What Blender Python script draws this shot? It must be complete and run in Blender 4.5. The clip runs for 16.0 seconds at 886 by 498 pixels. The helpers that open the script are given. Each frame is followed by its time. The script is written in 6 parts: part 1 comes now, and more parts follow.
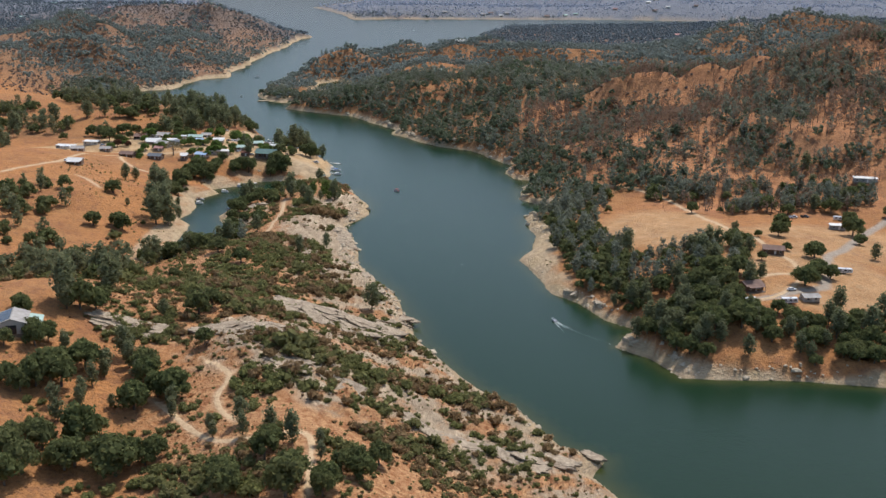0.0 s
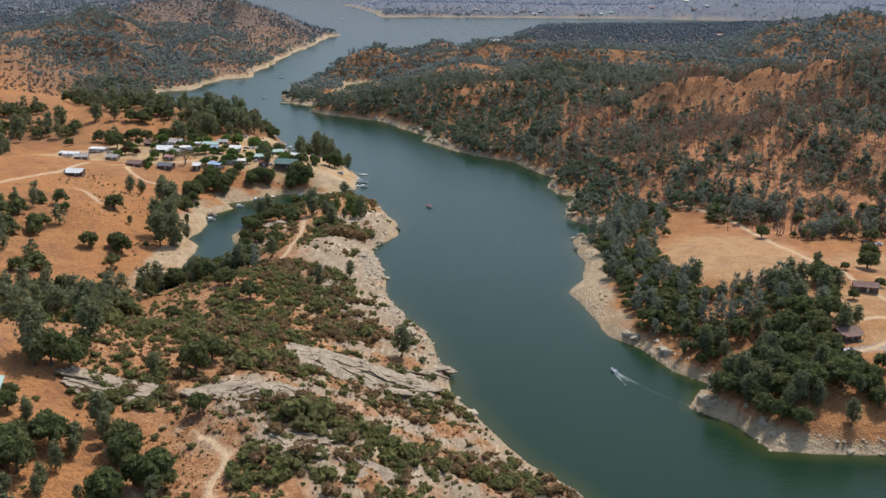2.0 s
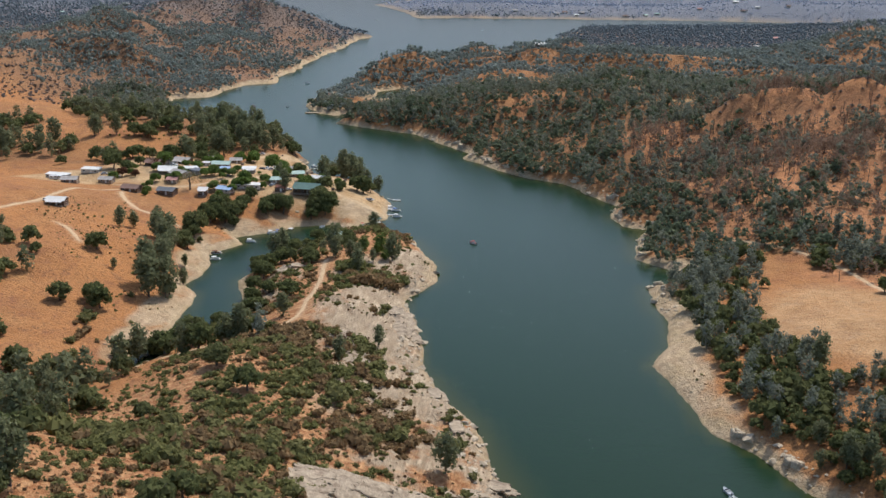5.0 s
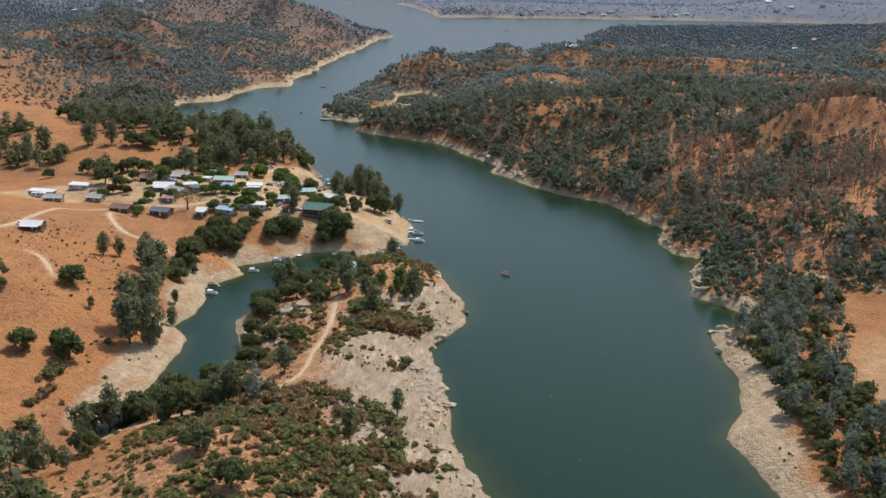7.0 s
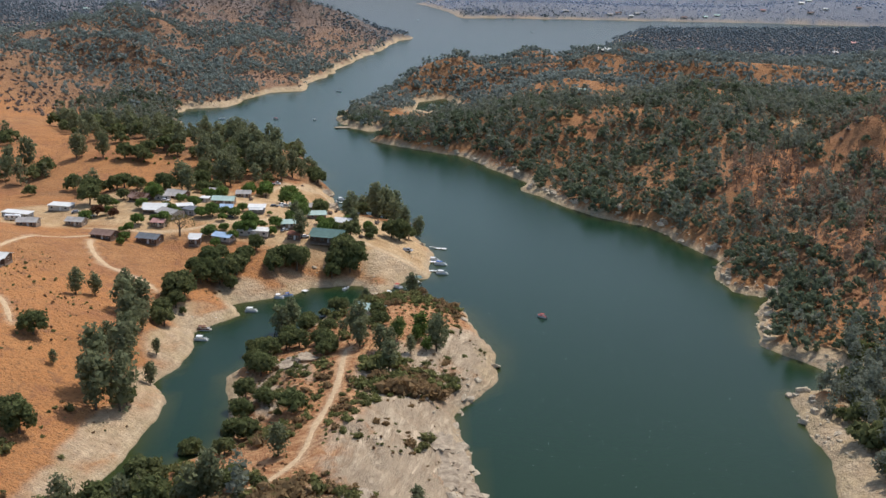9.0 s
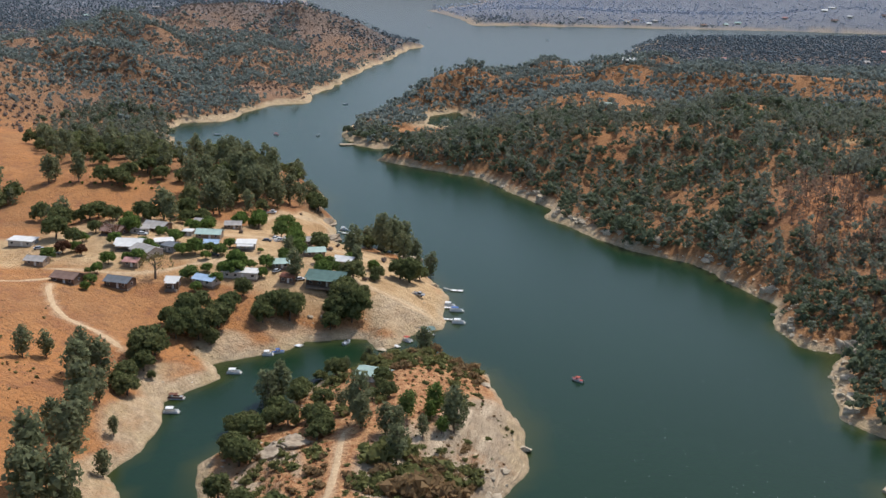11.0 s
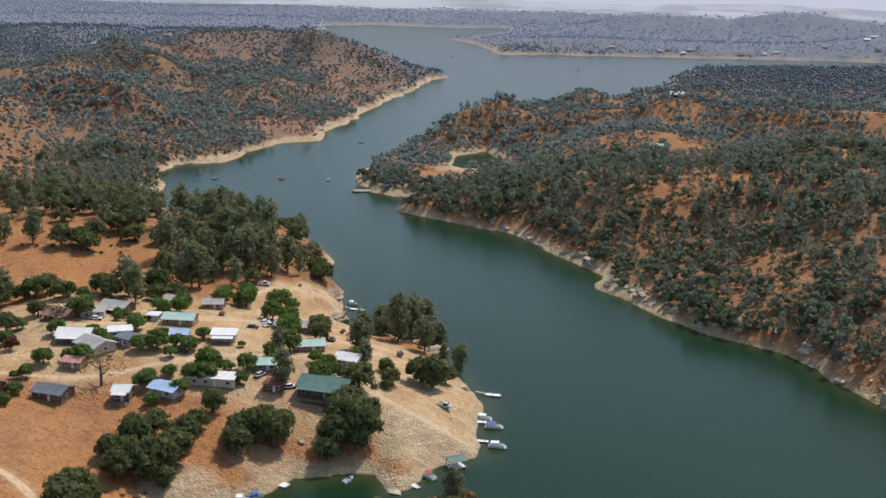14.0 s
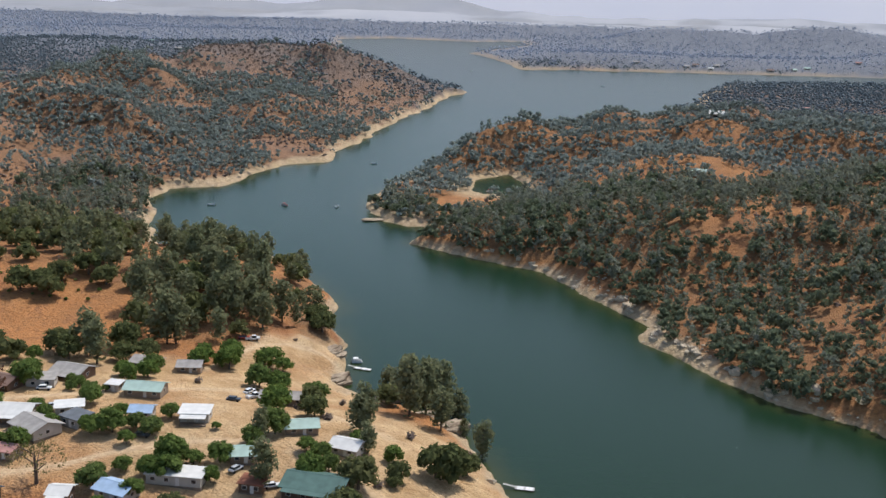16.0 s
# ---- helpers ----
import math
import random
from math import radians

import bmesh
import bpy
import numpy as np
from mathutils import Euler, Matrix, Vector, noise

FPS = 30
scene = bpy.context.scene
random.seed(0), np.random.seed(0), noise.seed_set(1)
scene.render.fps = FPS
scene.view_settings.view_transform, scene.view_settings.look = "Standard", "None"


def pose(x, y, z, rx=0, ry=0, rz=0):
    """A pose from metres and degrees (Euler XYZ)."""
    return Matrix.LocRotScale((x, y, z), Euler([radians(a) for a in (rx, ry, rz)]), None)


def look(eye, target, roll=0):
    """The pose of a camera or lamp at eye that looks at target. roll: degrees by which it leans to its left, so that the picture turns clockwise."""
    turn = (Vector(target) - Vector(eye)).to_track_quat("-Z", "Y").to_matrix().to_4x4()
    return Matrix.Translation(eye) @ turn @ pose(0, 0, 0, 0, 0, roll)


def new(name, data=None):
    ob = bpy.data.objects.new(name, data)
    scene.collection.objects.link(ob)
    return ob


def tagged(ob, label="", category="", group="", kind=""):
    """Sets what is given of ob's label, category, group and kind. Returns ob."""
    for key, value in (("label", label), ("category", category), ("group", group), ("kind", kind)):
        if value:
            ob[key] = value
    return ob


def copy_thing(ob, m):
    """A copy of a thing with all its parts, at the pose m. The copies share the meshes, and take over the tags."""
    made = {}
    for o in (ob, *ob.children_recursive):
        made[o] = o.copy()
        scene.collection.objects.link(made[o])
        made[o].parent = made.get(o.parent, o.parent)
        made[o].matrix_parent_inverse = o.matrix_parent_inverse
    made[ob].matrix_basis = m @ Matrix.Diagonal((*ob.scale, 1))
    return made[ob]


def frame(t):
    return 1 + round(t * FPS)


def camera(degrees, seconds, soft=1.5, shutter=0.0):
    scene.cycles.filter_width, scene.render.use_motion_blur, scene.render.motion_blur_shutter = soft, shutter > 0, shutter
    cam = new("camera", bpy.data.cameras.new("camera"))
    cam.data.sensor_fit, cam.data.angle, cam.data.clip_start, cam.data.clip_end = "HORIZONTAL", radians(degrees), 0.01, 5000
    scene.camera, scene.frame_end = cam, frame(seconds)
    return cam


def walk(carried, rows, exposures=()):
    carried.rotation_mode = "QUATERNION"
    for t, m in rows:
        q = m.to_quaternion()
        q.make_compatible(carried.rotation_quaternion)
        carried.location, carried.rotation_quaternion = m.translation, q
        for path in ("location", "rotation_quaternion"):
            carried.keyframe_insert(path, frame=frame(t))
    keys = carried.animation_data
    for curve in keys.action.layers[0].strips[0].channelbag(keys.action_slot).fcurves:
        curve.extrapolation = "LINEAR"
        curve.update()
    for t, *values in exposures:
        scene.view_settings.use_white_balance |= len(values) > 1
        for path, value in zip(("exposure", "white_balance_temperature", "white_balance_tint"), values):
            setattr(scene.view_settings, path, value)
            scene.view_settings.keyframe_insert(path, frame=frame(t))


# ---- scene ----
cam = camera(43.0, 16.0)
PATH = [
    (0, (-0.50, 7.80, 172.02), (-10.71, 200.50, 119.47), 1.19),
    (0.5, (-3.08, 26.95, 170.85), (-14.54, 219.52, 118.09), 1.21),
    (1, (-5.73, 46.03, 169.68), (-18.48, 238.49, 116.80), 1.29),
    (1.5, (-8.44, 65.06, 168.52), (-22.22, 257.42, 115.54), 1.28),
    (2, (-11.22, 84.02, 167.36), (-26.14, 276.29, 114.35), 1.40),
    (2.5, (-14.06, 102.93, 166.21), (-30.08, 295.10, 113.15), 1.40),
    (3, (-16.96, 121.78, 165.07), (-33.91, 313.88, 112.06), 1.41),
    (3.5, (-19.91, 140.57, 163.94), (-37.76, 332.54, 110.76), 1.44),
    (4, (-22.91, 159.30, 162.81), (-41.64, 351.21, 109.69), 1.42),
    (6.5, (-38.61, 252.14, 157.24), (-61.56, 443.57, 104.04), 1.62),
    (7, (-41.87, 270.55, 156.14), (-65.66, 461.84, 102.84), 1.60),
    (7.5, (-45.16, 288.90, 155.05), (-69.89, 480.09, 101.79), 1.59),
    (8, (-48.49, 307.21, 153.95), (-74.14, 498.25, 100.63), 1.65),
    (8.5, (-51.84, 325.46, 152.87), (-78.25, 516.38, 99.48), 1.74),
    (11, (-68.95, 415.98, 147.47), (-97.75, 606.87, 95.20), 1.83),
    (11.5, (-72.42, 433.94, 146.39), (-101.66, 624.94, 94.79), 1.89),
    (12, (-75.90, 451.85, 145.32), (-105.79, 642.95, 94.42), 1.91),
    (12.5, (-79.39, 469.72, 144.25), (-110.06, 660.88, 94.06), 1.91),
    (13, (-82.89, 487.55, 143.18), (-114.39, 678.83, 93.98), 1.83),
    (13.5, (-86.39, 505.33, 142.11), (-118.61, 696.72, 93.85), 1.82),
    (14, (-89.88, 523.06, 141.04), (-122.72, 714.51, 93.40), 1.82),
    (14.5, (-93.38, 540.76, 139.97), (-126.99, 732.20, 92.86), 1.89),
    (15, (-96.87, 558.41, 138.90), (-131.25, 749.84, 92.30), 1.87),
    (15.5, (-100.35, 576.02, 137.83), (-135.46, 767.47, 91.83), 1.90),
    (16, (-103.82, 593.59, 136.76), (-139.77, 785.03, 91.39), 1.99),
]
walk(cam, [(t, look(eye, target, roll)) for t, eye, target, roll in PATH])


# ---- sky, sun and exposure ----
SUN_AZ, SUN_EL = radians(30.0), radians(58.0)      # azimuth clockwise from +y
world = bpy.data.worlds.new("sky")
scene.world = world
world.use_nodes = True
wn = world.node_tree
sky = wn.nodes.new("ShaderNodeTexSky")
sky.sky_type, sky.sun_disc = "NISHITA", False
sky.sun_elevation, sky.sun_rotation = SUN_EL, SUN_AZ
sky.air_density, sky.dust_density, sky.ozone_density = 1.0, 1.6, 1.3
wn.links.new(sky.outputs[0], wn.nodes["Background"].inputs[0])
wn.nodes["Background"].inputs[1].default_value = 0.15
sun = new("sun", bpy.data.lights.new("sun", "SUN"))
sun.data.energy, sun.data.angle, sun.data.color = 2.95, radians(1.0), (1.0, 0.975, 0.955)
sun.matrix_world = look((0, 0, 900), (-math.sin(SUN_AZ) * math.cos(SUN_EL), -math.cos(SUN_AZ) * math.cos(SUN_EL), 900 - math.sin(SUN_EL)))
scene.view_settings.exposure = 0.25

# ---- materials ----


def material(name, rough=0.9, spec=0.2):
    m = bpy.data.materials.new(name)
    m.use_nodes = True
    b = m.node_tree.nodes["Principled BSDF"]
    b.inputs["Roughness"].default_value = rough
    b.inputs["Specular IOR Level"].default_value = spec
    return m, m.node_tree, b


def node(nt, kind, ins=None, **props):
    n = nt.nodes.new(kind)
    for k, v in props.items():
        if k in ("blend_type", "data_type", "operation", "attribute_name", "interpolation", "bands_direction", "wave_type", "feature"):
            {"blend_type": lambda: setattr(n, "blend_type", v), "data_type": lambda: setattr(n, "data_type", v),
             "operation": lambda: setattr(n, "operation", v), "attribute_name": lambda: setattr(n, "attribute_name", v),
             "interpolation": lambda: setattr(n, "interpolation", v), "bands_direction": lambda: setattr(n, "bands_direction", v),
             "wave_type": lambda: setattr(n, "wave_type", v), "feature": lambda: setattr(n, "feature", v)}[k]()
    for k, v in (ins or {}).items():
        if isinstance(v, bpy.types.NodeSocket):
            nt.links.new(v, n.inputs[k])
        else:
            n.inputs[k].default_value = v
    return n


def rgb(r, g, b):
    return (r, g, b, 1.0)


def mixed(nt, fac, a, b, how="MIX"):
    """The colour output of a mix of a and b."""
    n = node(nt, "ShaderNodeMix", data_type="RGBA", blend_type=how)
    for socket, v in ((n.inputs[0], fac), (n.inputs[6], a), (n.inputs[7], b)):
        if isinstance(v, bpy.types.NodeSocket):
            nt.links.new(v, socket)
        else:
            socket.default_value = v
    return n.outputs[2]


def speckle(nt, size, lo=0.35, hi=0.65, detail=4.0, rough=0.6, vector=None):
    """Noise with features about size metres across, spread from 0 to 1."""
    if vector is None:
        vector = node(nt, "ShaderNodeNewGeometry").outputs["Position"]
    n = node(nt, "ShaderNodeTexNoise", {"Vector": vector, "Scale": 1.0 / size, "Detail": detail, "Roughness": rough})
    return node(nt, "ShaderNodeMapRange", {"Value": n.outputs[0], "From Min": lo, "From Max": hi}).outputs[0]


def relief(nt, b, height, distance, strength=1.0):
    nt.links.new(node(nt, "ShaderNodeBump", {"Height": height, "Distance": distance, "Strength": strength}).outputs[0], b.inputs["Normal"])


def plain(name, colour, rough=0.8, spread=0.25, grain=0.6, spec=0.25, metal=0.0, bump=0.0):
    """A surface of one colour with worn and dusty patches at two scales, and a little variation from object to object."""
    m, nt, b = material(name, rough, spec)
    oc = node(nt, "ShaderNodeTexCoord").outputs["Object"]
    big, fine = speckle(nt, grain * 4, vector=oc), speckle(nt, grain * 0.5, 0.3, 0.7, vector=oc)
    dark = rgb(*(c * (1 - spread) for c in colour))
    light = rgb(*(min(1.0, c * (1 + spread * 0.6)) for c in colour))
    c = mixed(nt, big, dark, light)
    c = mixed(nt, node(nt, "ShaderNodeMath", {0: fine, 1: 0.35}, operation="MULTIPLY").outputs[0], c, dark)
    nt.links.new(c, b.inputs["Base Color"])
    b.inputs["Metallic"].default_value = metal
    if bump:
        relief(nt, b, fine, bump)
    return m


def foliage(name, dark, light, tint, rough=0.75):
    """Leaves: colour varies from clump to clump and from plant to plant."""
    m, nt, b = material(name, 1.0, 0.03)
    isl = node(nt, "ShaderNodeNewGeometry").outputs["Random Per Island"]
    obj = node(nt, "ShaderNodeObjectInfo").outputs["Random"]
    c = mixed(nt, isl, rgb(*dark), rgb(*light))
    big = speckle(nt, 26.0, 0.3, 0.7, 2.0)
    f = node(nt, "ShaderNodeMath", {0: obj, 1: big}, operation="MULTIPLY").outputs[0]
    c = mixed(nt, f, c, rgb(*tint))
    nt.links.new(c, b.inputs["Base Color"])
    # leaves let a part of the sunlight through
    thin = node(nt, "ShaderNodeBsdfTranslucent", {"Color": mixed(nt, 0.5, c, rgb(*(min(1.0, 1.25 * v) for v in light)))})
    both = node(nt, "ShaderNodeMixShader", {0: 0.38, 1: b.outputs[0], 2: thin.outputs[0]})
    nt.links.new(both.outputs[0], nt.nodes["Material Output"].inputs[0])
    return m


# ---- ground form ----
# water stands at z = 0; shores are placed to fit the camera's view, each landmass closed far out of sight
LEFT_SHORE_SOUTH = [(128, -340), (102, 128), (60, 280), (39, 340), (32, 354), (37, 366), (23, 377), (14, 399), (5, 414), (-8, 427), (-19, 447), (-37, 484), (-41, 507), (-56, 552), (-67, 570),
                    (-79, 606), (-88, 646), (-98, 683), (-86, 718), (-93, 748), (-111, 791), (-128, 803), (-149, 795), (-163, 769), (-170, 735), (-177, 712), (-181, 700), (-173, 674), (-164, 651)]
COVE_SHORE = [(-167, 638), (-176, 626), (-180, 609), (-184, 588), (-189, 578), (-194, 588), (-190, 615), (-190, 632), (-190, 660), (-193, 674), (-203, 688), (-201, 706), (-204, 725), (-211, 740),
              (-201, 757), (-198, 765), (-204, 776), (-195, 785), (-184, 797), (-180, 808), (-158, 815), (-151, 805), (-146, 808), (-141, 824), (-129, 833), (-133, 850), (-135, 863), (-137, 876), (-144, 895)]
LEFT_SHORE_NORTH = [(-157, 922), (-174, 935), (-191, 939), (-204, 951), (-210, 972), (-219, 996), (-228, 1017), (-240, 1053), (-258, 1082), (-270, 1096), (-293, 1118), (-337, 1135), (-343, 1115),
                    (-366, 1139), (-380, 1172), (-395, 1210), (-416, 1250), (-419, 1282), (-389, 1306), (-389, 1351), (-383, 1406), (-355, 1436), (-367, 1505), (-364, 1565), (-371, 1726), (-367, 1882),
                    (-369, 2034), (-353, 2088), (-400, 2125), (-510, 2295), (-680, 2678), (-722, 2805), (-910, 3372)]
FAR_SHORE = [(-802, 3533), (-598, 3510), (-486, 3650), (-442, 3485), (-476, 3230), (-515, 3011), (-441, 2849), (-387, 2701), (-348, 2567), (-275, 2620), (-176, 2646), (-76, 2687), (25, 2714), (230, 2784), (595, 2848),
             (5950, 2975), (5950, 7650), (-5950, 7650), (-5950, -340)]
RIGHT_SHORE_SOUTH = [(5950, 2805), (5950, 510), (357, 476), (221, 446), (160, 448), (122, 450), (77, 449), (66, 470), (53, 483), (58, 498), (68, 503), (55, 514), (50, 519), (39, 544), (28, 558), (20, 586), (10, 620),
                     (19, 643), (21, 674), (17, 712), (15, 728), (30, 733), (35, 752), (20, 768), (13, 778), (15, 816), (24, 842), (10, 848), (1, 867), (8, 899)]
RIGHT_SHORE_NORTH = [(-4, 914), (-16, 944), (-30, 960), (-47, 972), (-56, 976), (-71, 994), (-89, 1017), (-105, 1034), (-100, 1054), (-115, 1074), (-128, 1095), (-157, 1135), (-178, 1148),
                     (-207, 1161), (-230, 1178), (-218, 1224), (-244, 1222), (-260, 1233), (-281, 1272), (-286, 1323), (-280, 1377), (-272, 1454), (-252, 1530), (-205, 1640), (-120, 1828), (-64, 2057), (-49, 2209),
                     (-7, 2422), (102, 2508), (340, 2592), (595, 2678)]
INNER_POND = [(-234, 1395), (-212, 1430), (-192, 1385), (-188, 1330), (-212, 1334), (-226, 1352)]
LANDS = (LEFT_SHORE_SOUTH + COVE_SHORE + LEFT_SHORE_NORTH + FAR_SHORE, RIGHT_SHORE_SOUTH + RIGHT_SHORE_NORTH, INNER_POND)
# hills as ridges: from x, y to x, y, height above the banks, half width
HILLS_LEFT = [(-238, 196, -183, 408, 26, 94), (-51, 280, -85, 382, 19, 53), (-85, 382, -136, 544, 16, 44), (-119, 544, -124, 633, 9, 36), (-129, 646, -129, 765, 7, 29), (-366, 510, -340, 731, 22, 102), (-255, 672, -242, 706, 14, 34), (-289, 884, -187, 858, 11, 76), (-374, 1020, -280, 1037, 17, 102)]
HILLS_RIGHT = [(94, 502, 128, 612, 12, 81)]
HILLS_FAR = [(-250, 2900, 250, 2960, 12, 120), (420, 3000, 900, 2980, 32, 170), (-100, 3620, 300, 3600, 40, 160), (300, 3560, 900, 3480, 52, 210), (-700, 4050, -255, 4165, 24, 200), (-1150, 2480, -800, 2600, 18, 170), (-1400, 3100, -1062, 3315, 9, 230), (-1275, 3995, -1020, 4165, 14, 255), (765, 2550, 1275, 2700, 30, 300)]
# folded country across the water and on the western headland: these ridges add up
FOLDS_BURNT = [(10, 966, 92, 1022, 4, 15), (92, 1022, 160, 1030, 4.5, 14), (160, 1030, 228, 1012, 5.5, 17), (50, 1012, 90, 1028, 7.5, 14), (186, 1028, 212, 1017, 10, 15), (114, 1031, 174, 1031, 3.5, 13), (142, 782, 78, 846, 5.8, 28), (102, 806, 166, 870, 3.7, 42), (270, 774, 142, 902, 10.4, 28), (70, 878, 6, 942, 11.1, 62), (286, 870, 414, 998, 23.9, 140), (302, 844, 302, 1024, 32.9, 62), (14, 892, 14, 1072, 10.8, 28), (164, 1006, 344, 1006, 10.4, 28), (246, 990, 118, 1118, 40.2, 140), (118, 1038, 246, 1166, 13, 28), (-148, 1126, 32, 1126, 6.8, 28), (-196, 1174, -16, 1174, 17.9, 62), (358, 1158, 486, 1286, 53.9, 140), (-106, 1132, -106, 1312, 9.4, 42), (22, 1206, 150, 1334, 8.1, 28), (-2, 1262, -66, 1326, 15.2, 62), (174, 1326, 46, 1454, 18.1, 90)]
FOLDS_EAST = [(-170, 1326, -42, 1454, 11.4, 62), (-4, 1414, 176, 1414, 9.9, 28), (6, 1398, -122, 1526, 10.6, 140), (-282, 1430, -218, 1494, 36.1, 28), (-244, 1462, -64, 1462, 21.4, 28), (281, 1510, 371, 1510, 13.6, 28), (-10, 1420, -10, 1600, 9.3, 28), (310, 1470, 438, 1598, 57.4, 140), (380, 1534, 560, 1534, 16.6, 28), (-186, 1542, -314, 1670, 18, 28), (486, 1574, 550, 1638, 9.9, 62), (-162, 1590, -290, 1718, 14.8, 28), (-90, 1646, -26, 1710, 28.4, 28), (-138, 1614, -266, 1742, 31.5, 28), (308, 1702, 488, 1702, 27.3, 90), (174, 1638, 46, 1766, 17, 90)]
FOLDS_WEST = [(-556, 1726, -556, 1906, 31.5, 140), (-628, 1294, -628, 1474, 29.3, 140), (-444, 1992, -572, 2120, 21.9, 90), (-652, 1558, -652, 1738, 22.2, 28), (-577, 1384, -487, 1384, 22.6, 28), (-628, 1870, -628, 2050, 21.4, 62), (-500, 1920, -372, 2048, 28.2, 28), (-716, 1800, -588, 1928, 14.7, 62), (-492, 1080, -620, 1208, 8.9, 62), (-524, 1928, -588, 1992, 15.3, 28), (-572, 1592, -636, 1656, 22.2, 28), (-740, 1680, -612, 1808, 12.3, 28), (-460, 1555, -460, 1645, 14.2, 28), (-708, 1448, -644, 1512, 9.7, 28), (-550, 1888, -370, 1888, 13.9, 62), (-580, 1126, -580, 1306, 10.9, 28)]


def away(x, y, line):
    """How far the points lie from a line of corners."""
    best = np.full(x.shape, 1e12)
    for (ax, ay), (bx, by) in zip(line[:-1], line[1:]):
        dx, dy = bx - ax, by - ay
        t = np.clip(((x - ax) * dx + (y - ay) * dy) / (dx * dx + dy * dy + 1e-9), 0, 1)
        best = np.minimum(best, (x - ax - t * dx) ** 2 + (y - ay - t * dy) ** 2)
    return np.sqrt(best)


def inside(x, y, line):
    odd = np.zeros(x.shape, bool)
    for (ax, ay), (bx, by) in zip(line, line[1:] + line[:1]):
        if ay != by:
            odd ^= ((ay > y) != (by > y)) & (x < (bx - ax) * (y - ay) / (by - ay) + ax)
    return odd


def hashed(i, j, k):
    n = np.sin(i * 127.1 + j * 311.7 + k * 74.7) * 43758.5453
    return n - np.floor(n)


def waves(x, y, size, k=0):
    """Smooth random heights from -1 to 1, about size metres from crest to crest."""
    x, y = x / size + 17.3 * k, y / size - 9.1 * k
    i, j = np.floor(x), np.floor(y)
    u, v = x - i, y - j
    u, v = u * u * (3 - 2 * u), v * v * (3 - 2 * v)
    a = hashed(i, j, k) * (1 - u) + hashed(i + 1, j, k) * u
    b = hashed(i, j + 1, k) * (1 - u) + hashed(i + 1, j + 1, k) * u
    return 2 * (a * (1 - v) + b * v) - 1


def rough_ground(x, y, size, k=0, octaves=4):
    return sum(waves(x, y, size / 2 ** o, k + o) / 2 ** o for o in range(octaves))


def blob(x, y, spots):
    """1 in the middle of the ellipses (x, y, half width, half depth), 0 outside them, with soft rims."""
    out = np.zeros(x.shape)
    for cx, cy, rx, ry in spots:
        r = np.sqrt(((x - cx) / rx) ** 2 + ((y - cy) / ry) ** 2)
        out = np.maximum(out, np.clip((1.15 - r) / 0.3, 0, 1))
    return out


ROCKY = [(-64, 368, 16, 16), (-50, 352, 16, 14), (-30, 372, 16, 10), (26, 366, 34, 51), (-8, 391, 42, 64), (-51, 476, 38, 94), (-78, 561, 31, 60), (-100, 629, 27, 64), (-95, 722, 19, 42), (-81, 400, 38, 34), (-156, 680, 10, 22), (-223, 1033, 14, 68), (-280, 1105, 17, 10)]


BEACH = [(-197, 600, 9, 20), (-199, 640, 8, 25), (-202, 680, 9, 20), (-208, 720, 9, 20), (-210, 750, 11, 14), (-203, 785, 12, 12), (-183, 806, 18, 8), (-148, 830, 14, 14), (20, 640, 11, 42), (23, 600, 9, 32), (31, 566, 7, 16)]


def shore(x, y):
    """Metres from the water's edge, positive on land."""
    d, land = np.full(x.shape, 1e9), np.zeros(x.shape, bool)
    for line in LANDS:
        d = np.minimum(d, away(x, y, line + line[:1]))
        land ^= inside(x, y, line)
    wob = 1.4 * rough_ground(x, y, 22, 5, 3) * np.clip(y / 600, 0.7, 3)
    return np.where(land, d, -d) + wob


